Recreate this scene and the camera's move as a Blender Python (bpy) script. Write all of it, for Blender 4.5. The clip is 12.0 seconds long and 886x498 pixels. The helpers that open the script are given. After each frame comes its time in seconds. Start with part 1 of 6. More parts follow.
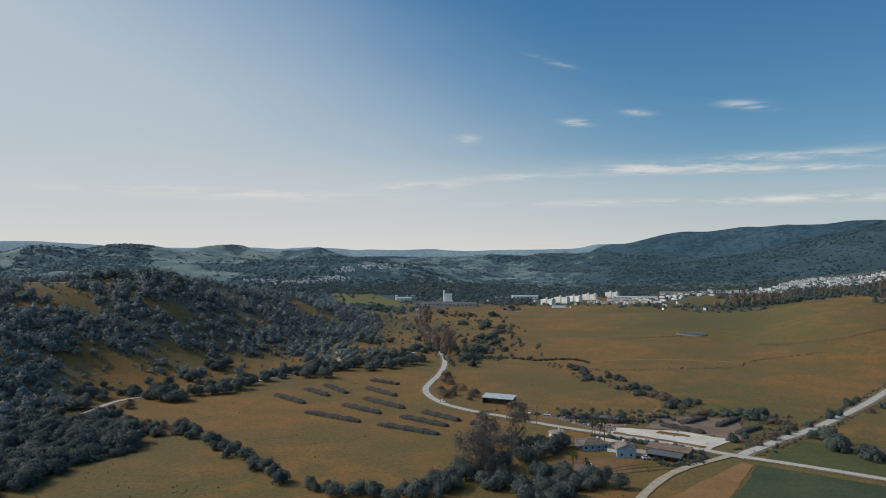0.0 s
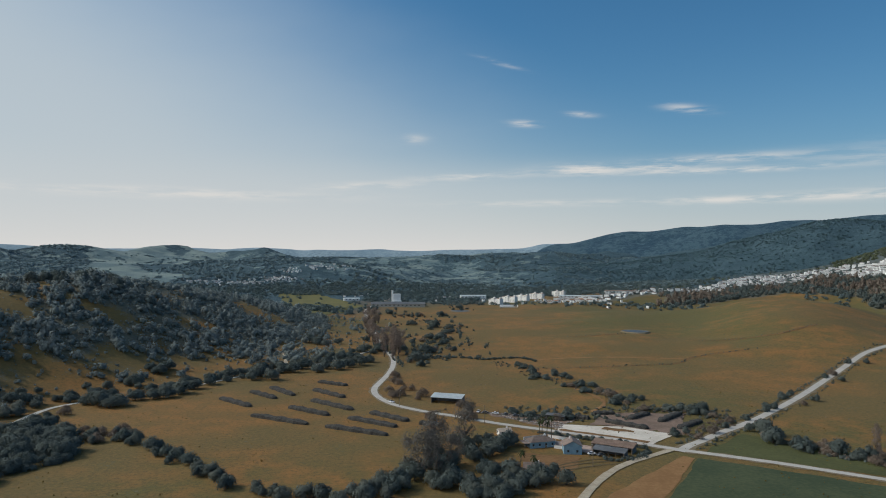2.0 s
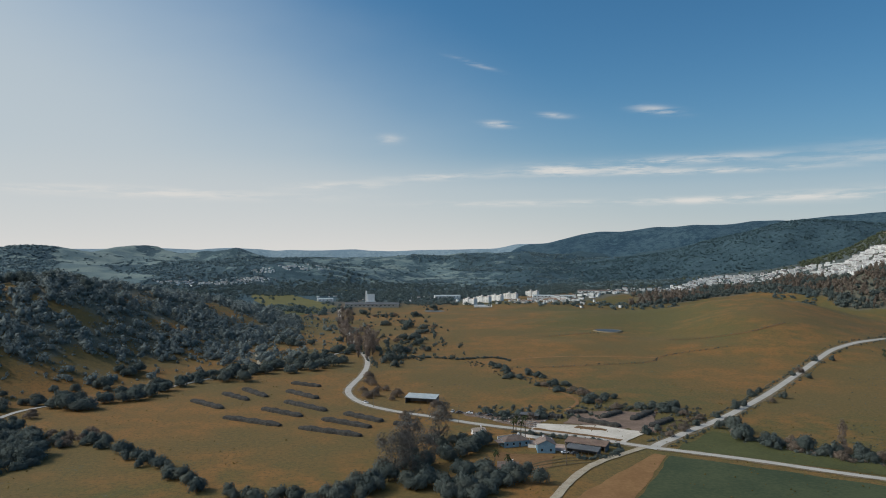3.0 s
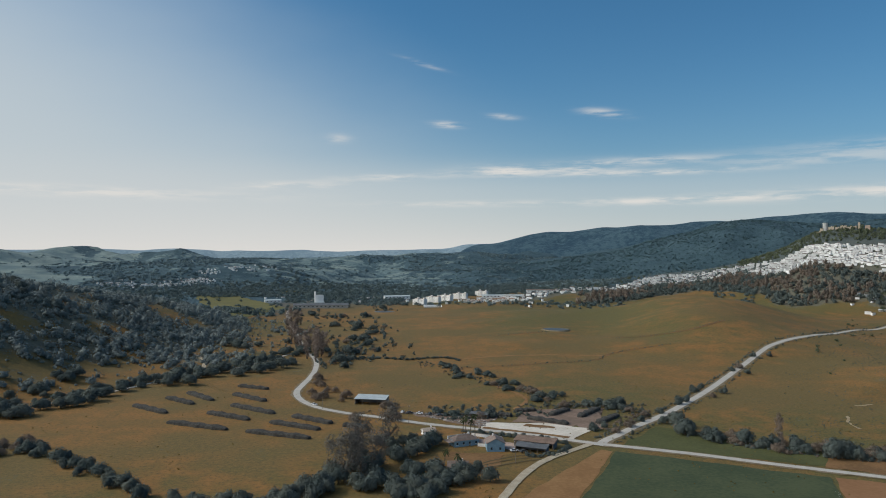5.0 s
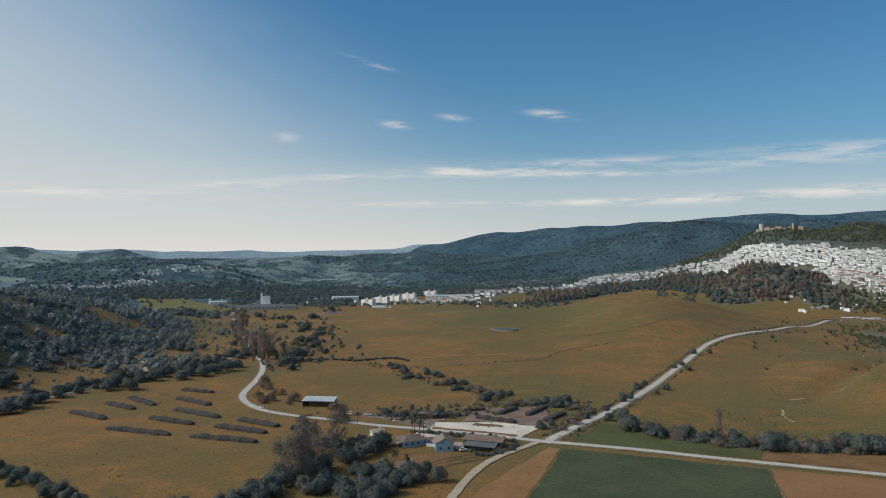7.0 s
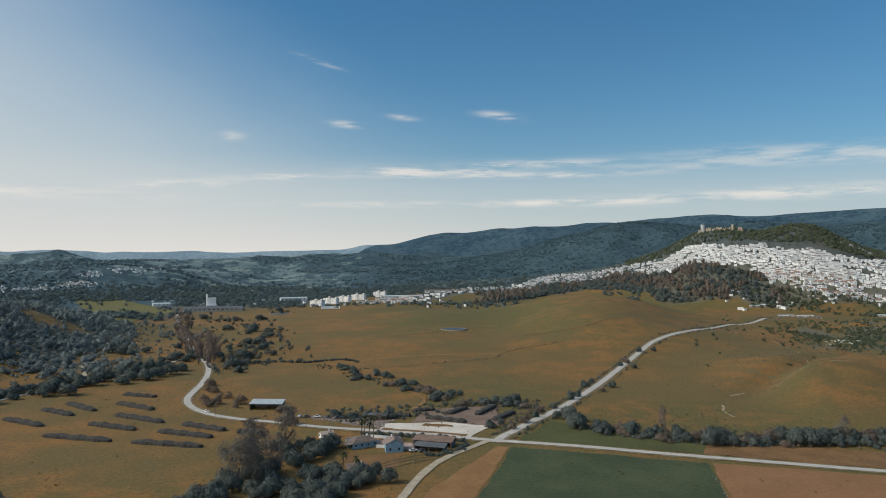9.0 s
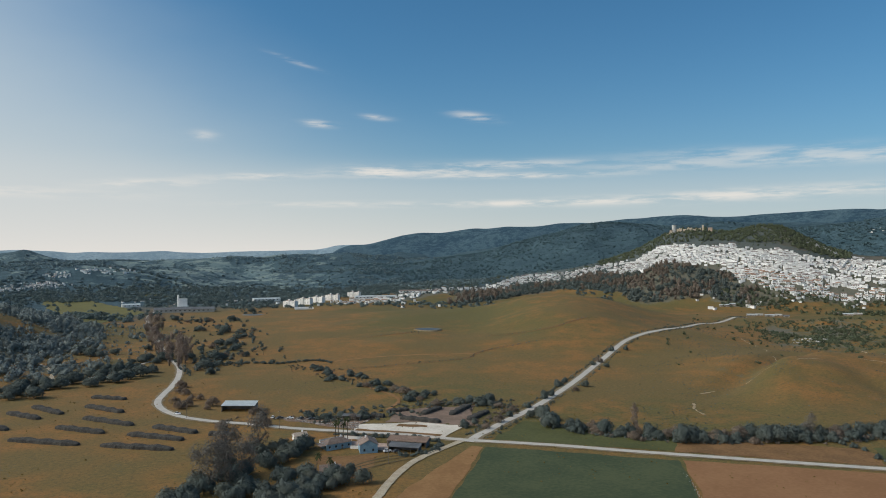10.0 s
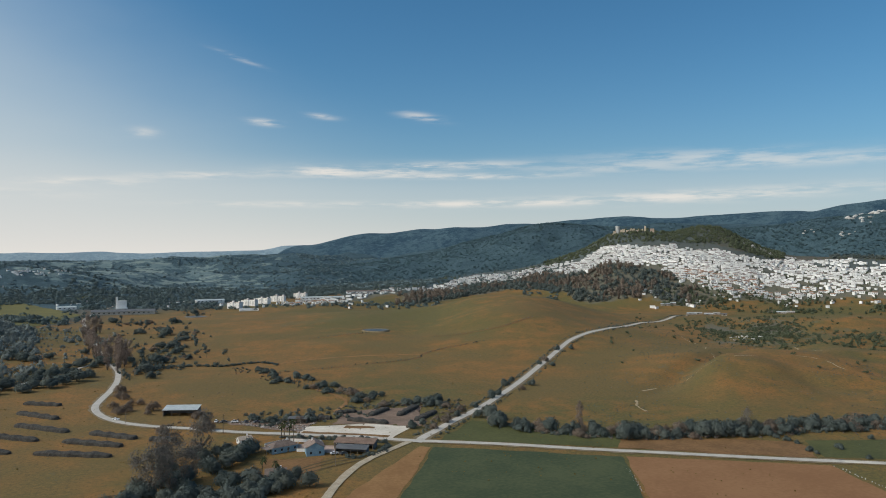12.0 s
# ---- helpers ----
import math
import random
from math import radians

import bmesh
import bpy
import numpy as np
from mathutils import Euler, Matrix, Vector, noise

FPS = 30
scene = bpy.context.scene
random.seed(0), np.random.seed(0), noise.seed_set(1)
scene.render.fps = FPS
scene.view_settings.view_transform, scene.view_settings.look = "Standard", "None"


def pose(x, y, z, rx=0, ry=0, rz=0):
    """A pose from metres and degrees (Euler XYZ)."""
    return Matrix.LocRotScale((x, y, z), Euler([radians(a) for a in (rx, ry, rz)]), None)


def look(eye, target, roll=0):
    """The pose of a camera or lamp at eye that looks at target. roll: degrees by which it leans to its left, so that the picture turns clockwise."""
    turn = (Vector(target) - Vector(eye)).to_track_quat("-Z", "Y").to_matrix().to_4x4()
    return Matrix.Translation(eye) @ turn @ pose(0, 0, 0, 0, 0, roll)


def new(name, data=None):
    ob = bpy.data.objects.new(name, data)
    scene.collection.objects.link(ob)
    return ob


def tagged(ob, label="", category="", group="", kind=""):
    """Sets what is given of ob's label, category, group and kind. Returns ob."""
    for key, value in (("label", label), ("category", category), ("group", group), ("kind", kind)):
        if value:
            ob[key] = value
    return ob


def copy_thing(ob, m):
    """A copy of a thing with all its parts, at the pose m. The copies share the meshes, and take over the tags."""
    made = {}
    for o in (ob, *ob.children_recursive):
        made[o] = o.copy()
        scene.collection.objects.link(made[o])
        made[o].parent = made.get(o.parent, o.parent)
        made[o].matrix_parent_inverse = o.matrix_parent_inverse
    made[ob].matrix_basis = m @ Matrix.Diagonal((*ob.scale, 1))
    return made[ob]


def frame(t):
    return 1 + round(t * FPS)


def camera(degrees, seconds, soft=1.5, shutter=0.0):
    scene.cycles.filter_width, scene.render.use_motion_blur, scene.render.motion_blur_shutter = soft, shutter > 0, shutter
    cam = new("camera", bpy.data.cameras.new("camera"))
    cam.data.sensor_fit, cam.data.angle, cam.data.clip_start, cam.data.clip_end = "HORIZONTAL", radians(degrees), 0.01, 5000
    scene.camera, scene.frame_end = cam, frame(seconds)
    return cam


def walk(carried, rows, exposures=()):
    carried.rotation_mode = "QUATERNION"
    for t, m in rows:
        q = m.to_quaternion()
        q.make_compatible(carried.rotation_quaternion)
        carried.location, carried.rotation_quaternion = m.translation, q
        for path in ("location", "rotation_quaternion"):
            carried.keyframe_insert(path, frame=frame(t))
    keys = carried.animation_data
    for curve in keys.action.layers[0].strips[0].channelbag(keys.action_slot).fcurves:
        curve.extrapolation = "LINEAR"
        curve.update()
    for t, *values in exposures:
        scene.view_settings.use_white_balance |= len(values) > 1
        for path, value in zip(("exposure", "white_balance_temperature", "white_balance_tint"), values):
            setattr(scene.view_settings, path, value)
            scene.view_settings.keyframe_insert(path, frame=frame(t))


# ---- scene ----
cam = camera(64.0, 12.0, soft=0.95)
# seconds, turn to the left, tilt up, lean to the left, in degrees
TURNS = [
    (0, 0.00, 0.48, 0.48),
    (0.5, -1.10, 0.49, 0.43),
    (1, -2.08, 0.49, 0.39),
    (1.5, -3.06, 0.50, 0.35),
    (2, -4.17, 0.51, 0.31),
    (2.5, -5.15, 0.52, 0.28),
    (3, -6.26, 0.53, 0.24),
    (5, -10.32, 0.56, 0.11),
    (5.5, -11.42, 0.57, 0.08),
    (6, -12.40, 0.58, 0.06),
    (6.5, -13.37, 0.58, 0.03),
    (7, -14.46, 0.59, 0.01),
    (9, -18.51, 0.62, -0.07),
    (9.5, -19.61, 0.63, -0.09),
    (10, -20.59, 0.63, -0.10),
    (10.5, -21.57, 0.64, -0.11),
    (11, -22.71, 0.65, -0.13),
    (11.5, -23.69, 0.65, -0.14),
    (12, -24.81, 0.66, -0.14),
]


def aim(turn, tilt):
    a, b = radians(-turn), radians(tilt)
    return Vector((math.sin(a) * math.cos(b), math.cos(a) * math.cos(b), math.sin(b)))


HOVER = Vector((0, 0, 100))
walk(cam, [(t, look(HOVER, HOVER + 100 * aim(turn, tilt), lean)) for t, turn, tilt, lean in TURNS], [(0, -0.10, 6300, 10), (6, -0.02, 6420, 10), (12, 0.05, 6520, 10)])

# ---- world and sun
SUN_AZ, SUN_EL = -80.0, 36.0
world = bpy.data.worlds.new("sky")
scene.world = world
world.use_nodes = True
wt = world.node_tree
wt.nodes.clear()


class Nodes:
    """Short calls to lay out a node tree."""

    def __init__(self, tree):
        self.tree = tree

    def put(self, slot, value):
        if isinstance(value, bpy.types.NodeSocket):
            self.tree.links.new(value, slot)
        elif value is not None:
            slot.default_value = value

    def node(self, kind, **inputs):
        n = self.tree.nodes.new(kind)
        for key, value in inputs.items():
            self.put(n.inputs[key.replace("_", " ")], value)
        return n

    def math(self, op, a, b=None, c=None, clamp=False):
        n = self.tree.nodes.new("ShaderNodeMath")
        n.operation, n.use_clamp = op, clamp
        for slot, value in zip(n.inputs, (a, b, c)):
            self.put(slot, value)
        return n.outputs[0]

    def ramp(self, v, a, b, lo=0.0, hi=1.0):
        n = self.tree.nodes.new("ShaderNodeMapRange")
        n.interpolation_type = "SMOOTHSTEP"
        for slot, value in zip(n.inputs, (v, a, b, lo, hi)):
            self.put(slot, value)
        return n.outputs[0]

    def mix(self, f, a, b, how="MIX"):
        n = self.tree.nodes.new("ShaderNodeMix")
        n.data_type, n.blend_type = "RGBA", how
        self.put(n.inputs[0], f)
        for slot, value in ((n.inputs[6], a), (n.inputs[7], b)):
            self.put(slot, (*value, 1) if isinstance(value, tuple) and len(value) == 3 else value)
        return n.outputs[2]

    def noise(self, vec, scale, detail=3.0, rough=0.55):
        return self.node("ShaderNodeTexNoise", Vector=vec, Scale=scale, Detail=detail, Roughness=rough).outputs[0]


def build_sky():
    k = Nodes(wt)
    sky = wt.nodes.new("ShaderNodeTexSky")
    sky.sky_type, sky.sun_disc = "NISHITA", False
    sky.sun_elevation, sky.sun_rotation = radians(SUN_EL), radians(SUN_AZ)
    sky.air_density, sky.dust_density, sky.ozone_density, sky.altitude = 1.0, 1.2, 2.0, 100
    way = wt.nodes.new("ShaderNodeTexCoord").outputs["Generated"]
    xyz = wt.nodes.new("ShaderNodeSeparateXYZ")
    wt.links.new(way, xyz.inputs[0])
    x, y, z = xyz.outputs
    az = k.math("MULTIPLY", k.math("ARCTAN2", x, y), 57.2958)
    el = k.math("MULTIPLY", k.math("ARCSINE", z), 57.2958)
    sun = aim(-SUN_AZ, SUN_EL)
    dot = k.math("ADD", k.math("ADD", k.math("MULTIPLY", x, sun.x), k.math("MULTIPLY", y, sun.y)), k.math("MULTIPLY", z, sun.z))
    # thin bright haze: near the horizon, and wide on the side of the sun
    low = k.math("POWER", 2.718, k.math("MULTIPLY", k.math("MAXIMUM", el, 0.0), -0.215))
    flat = k.node("ShaderNodeCombineXYZ", X=k.math("MULTIPLY", az, 0.05), Y=k.math("MULTIPLY", el, 0.12)).outputs[0]
    soft = k.noise(flat, 1.0, 4.0, 0.5)
    slant = k.math("ADD", k.math("MULTIPLY_ADD", az, 0.594, el), k.math("MULTIPLY", k.math("SUBTRACT", soft, 0.5), 6.0))
    side = k.math("MULTIPLY", k.ramp(slant, 24.0, -6.0), k.ramp(dot, -0.75, 0.25))
    band = k.math("MULTIPLY", k.ramp(el, 8.5, 5.0), 0.45)
    thin = k.math("MULTIPLY", k.math("SUBTRACT", 1.0, k.math("MULTIPLY", low, 0.97)), k.math("SUBTRACT", 1.0, k.math("MULTIPLY", side, 0.88)))
    thin = k.math("MULTIPLY", thin, k.math("SUBTRACT", 1.0, band))
    base = k.mix(1.0, sky.outputs[0], SKY_TINT, "MULTIPLY")
    haze = k.mix(1.0, k.mix(low, HAZE_HIGH, HAZE), k.mix(k.ramp(dot, -0.8, 0.1), (0.84, 0.88, 0.92), (1.0, 1.0, 1.0)), "MULTIPLY")
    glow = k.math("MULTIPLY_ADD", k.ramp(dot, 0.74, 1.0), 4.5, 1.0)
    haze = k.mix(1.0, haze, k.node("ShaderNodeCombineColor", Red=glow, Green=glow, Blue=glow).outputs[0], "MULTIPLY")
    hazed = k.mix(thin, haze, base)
    # cirrus: long bands low down and small wisps above them
    grain = k.noise(k.node("ShaderNodeCombineXYZ", X=k.math("MULTIPLY", az, 0.22), Y=k.math("MULTIPLY", el, 1.6)).outputs[0], 1.0, 6.0, 0.62)
    cloud = None
    for a, e, wa, we, lean, power in WISPS:
        da = k.math("DIVIDE", k.math("SUBTRACT", az, a), wa)
        de = k.math("DIVIDE", k.math("SUBTRACT", k.math("SUBTRACT", el, e), k.math("MULTIPLY", k.math("SUBTRACT", az, a), lean)), we)
        d2 = k.math("ADD", k.math("MULTIPLY", da, da), k.math("MULTIPLY", de, de))
        blob = k.math("MULTIPLY", k.math("POWER", 2.718, k.math("MULTIPLY", d2, -1.0)), power)
        cloud = blob if cloud is None else k.math("ADD", cloud, blob)
    cloud = k.math("MULTIPLY", cloud, k.ramp(grain, 0.36, 0.62), clamp=True)
    full = k.mix(k.math("MULTIPLY", cloud, 0.85), hazed, CLOUD)
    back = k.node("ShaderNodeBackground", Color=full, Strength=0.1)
    out = wt.nodes.new("ShaderNodeOutputWorld")
    wt.links.new(back.outputs[0], out.inputs[0])


SKY_TINT = (0.365, 0.79, 0.97)
HAZE = (7.5, 7.2, 6.75)
HAZE_HIGH = (5.32, 5.88, 6.12)
CLOUD = (7.8, 7.45, 6.9)
# azimuth, elevation, half widths, lean, weight
WISPS = [
    (10.7, 10.5, 1.1, 0.22, -0.05, 1.0), (1.9, 9.3, 0.9, 0.3, 0.0, 0.6),
    (15.2, 11.1, 1.0, 0.18, -0.08, 0.8), (23.0, 11.2, 1.5, 0.3, -0.14, 0.8), (8.6, 15.2, 1.5, 0.16, -0.28, 0.55),
    (15.5, 6.8, 3.2, 0.42, 0.0, 1.1), (21.5, 7.0, 2.6, 0.42, 0.02, 1.0), (27.0, 6.5, 7.0, 0.20, 0.0, 1.0), (27.0, 7.4, 5.0, 0.30, 0.01, 0.7),
    (38.0, 7.0, 6.0, 0.4, 0.01, 0.4), (45.0, 7.6, 8.0, 0.45, -0.02, 0.5), (52.0, 6.9, 9.0, 0.4, 0.0, 0.55),
    (-2.0, 5.5, 3.5, 0.28, 0.03, 0.9), (6.0, 6.3, 5.0, 0.28, 0.05, 0.7), (-17.0, 4.6, 11.0, 0.36, 0.0, 0.9), (12.0, 4.2, 7.0, 0.22, 0.01, 0.6), (27.0, 4.3, 8.0, 0.24, 0.01, 0.9), (44.0, 4.6, 13.0, 0.42, 0.02, 1.0),
]
build_sky()
lamp = bpy.data.lights.new("sun", "SUN")
lamp.energy, lamp.angle, lamp.color = 1.85, radians(0.6), (1.0, 0.86, 0.68)
sun = new("sun", lamp)
sun.matrix_world = look(200 * aim(-SUN_AZ, SUN_EL), (0, 0, 0))
scene.view_settings.exposure = 0.0

# ---- materials
def material(name, rough=0.9, metal=0.0):
    m = bpy.data.materials.new(name)
    m.use_nodes = True
    k = Nodes(m.node_tree)
    bsdf = m.node_tree.nodes["Principled BSDF"]
    bsdf.inputs["Roughness"].default_value = rough
    bsdf.inputs["Metallic"].default_value = metal
    bsdf.inputs["Specular IOR Level"].default_value = 0.25
    return m, k, bsdf


def place(k):
    return k.tree.nodes.new("ShaderNodeNewGeometry").outputs["Position"]


def bump(k, bsdf, height, distance, strength=0.6):
    n = k.node("ShaderNodeBump", Height=height, Distance=distance, Strength=strength)
    k.put(bsdf.inputs["Normal"], n.outputs[0])


def mottled(name, a, b, scale, rough=0.9, fine=6.0, relief=0.0, metal=0.0, island=0.0, objects=0.0):
    """Two colours mixed by noise at a broad and a fine scale; scale in blotches a metre."""
    m, k, bsdf = material(name, rough, metal)
    p = place(k)
    f = k.math("ADD", k.math("MULTIPLY", k.noise(p, scale), 0.55), k.math("MULTIPLY", k.noise(p, scale * fine, 4.0), 0.45))
    colour = k.mix(k.ramp(f, 0.36, 0.64), a, b)
    for amount in (island, objects):
        if not amount:
            continue
        pick = k.tree.nodes.new("ShaderNodeNewGeometry").outputs["Random Per Island"] if amount == island else k.tree.nodes.new("ShaderNodeObjectInfo").outputs["Random"]
        colour = k.mix(1.0, colour, k.node("ShaderNodeCombineColor", **{c: k.math("MULTIPLY_ADD", pick, 2 * amount, 1 - amount) for c in ("Red", "Green", "Blue")}).outputs[0], "MULTIPLY")
    k.put(bsdf.inputs["Base Color"], colour)
    if relief:
        bump(k, bsdf, k.noise(p, scale * fine, 5.0), relief)
    return m


def ground_material():
    m, k, bsdf = material("pasture", 0.95)
    p = place(k)
    cover = k.node("ShaderNodeAttribute")
    cover.attribute_name = "cover"
    split = k.tree.nodes.new("ShaderNodeSeparateColor")
    k.tree.links.new(cover.outputs["Color"], split.inputs[0])
    green, scrub, wood = split.outputs
    broad, mid, fine, tuft = k.noise(p, 0.010, 4.0), k.noise(p, 0.05, 5.0, 0.6), k.noise(p, 0.45, 5.0, 0.65), k.noise(p, 1.3, 3.0, 0.7)
    dry = k.mix(k.ramp(mid, 0.38, 0.60), (0.246, 0.122, 0.036), (0.184, 0.108, 0.034))
    dry = k.mix(k.ramp(broad, 0.42, 0.60), dry, (0.145, 0.102, 0.035))
    speck = k.math("ADD", k.math("MULTIPLY", fine, 0.6), k.math("MULTIPLY", tuft, 0.4))
    dry = k.mix(k.math("MULTIPLY", k.ramp(speck, 0.50, 0.59), 0.8), dry, (0.105, 0.078, 0.032))
    dry = k.mix(k.math("MULTIPLY", k.ramp(speck, 0.47, 0.39), 0.45), dry, (0.285, 0.155, 0.054))
    lush = k.mix(k.ramp(speck, 0.40, 0.60), (0.140, 0.113, 0.034), (0.084, 0.077, 0.029))
    grass = k.mix(k.ramp(k.math("ADD", green, k.math("MULTIPLY", k.math("SUBTRACT", mid, 0.5), 1.5)), 0.15, 0.85), dry, lush)
    bush = k.mix(k.ramp(fine, 0.35, 0.65), (0.098, 0.104, 0.082), (0.160, 0.140, 0.096))
    grass = k.mix(k.ramp(k.math("ADD", scrub, k.math("ADD", k.math("MULTIPLY", k.math("SUBTRACT", fine, 0.5), 1.3), k.math("MULTIPLY", k.math("SUBTRACT", mid, 0.5), 1.8))), 0.28, 0.68), grass, bush)
    # distant woods and glades: the blue of haze is mixed into both colours
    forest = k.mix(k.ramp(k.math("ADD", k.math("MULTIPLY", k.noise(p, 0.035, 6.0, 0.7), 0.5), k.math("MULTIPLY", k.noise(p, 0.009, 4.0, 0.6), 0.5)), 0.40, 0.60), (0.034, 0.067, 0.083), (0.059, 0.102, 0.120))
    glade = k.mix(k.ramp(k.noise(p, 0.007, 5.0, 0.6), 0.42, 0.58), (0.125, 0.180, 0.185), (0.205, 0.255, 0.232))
    hazy_wild = k.mix(k.ramp(k.math("ADD", wood, k.math("MULTIPLY", k.math("SUBTRACT", k.noise(p, 0.012, 7.0, 0.72), 0.5), 2.2)), 0.42, 0.58), glade, forest)
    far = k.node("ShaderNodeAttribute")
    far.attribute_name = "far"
    k.put(bsdf.inputs["Base Color"], k.mix(far.outputs["Fac"], grass, hazy_wild))
    tree_bump = k.math("MULTIPLY", k.noise(p, 0.09, 4.0, 0.7), far.outputs["Fac"])
    bump(k, bsdf, k.math("ADD", k.math("MULTIPLY", fine, 0.035), tree_bump), 7.0, 0.8)
    return m


def foliage(name, a, b, spread=0.35):
    m, k, bsdf = material(name, 0.9)
    bsdf.inputs["Specular IOR Level"].default_value = 0.08
    pick = k.tree.nodes.new("ShaderNodeNewGeometry").outputs["Random Per Island"]
    each = k.tree.nodes.new("ShaderNodeObjectInfo").outputs["Random"]
    f = k.math("ADD", k.math("MULTIPLY", pick, 0.2), k.math("MULTIPLY", each, 0.6))
    f = k.math("ADD", k.math("MULTIPLY", f, 0.5), k.math("MULTIPLY", k.ramp(k.noise(place(k), 0.07, 2.0), 0.3, 0.7), 0.5))
    colour = k.mix(f, a, b)
    k.put(bsdf.inputs["Base Color"], colour)
    # light that comes through the leaves
    thin = k.node("ShaderNodeBsdfTranslucent", Color=colour)
    both = k.tree.nodes.new("ShaderNodeMixShader")
    both.inputs[0].default_value = 0.22
    k.tree.links.new(bsdf.outputs[0], both.inputs[1])
    k.tree.links.new(thin.outputs[0], both.inputs[2])
    k.tree.links.new(both.outputs[0], k.tree.nodes["Material Output"].inputs["Surface"])
    return m


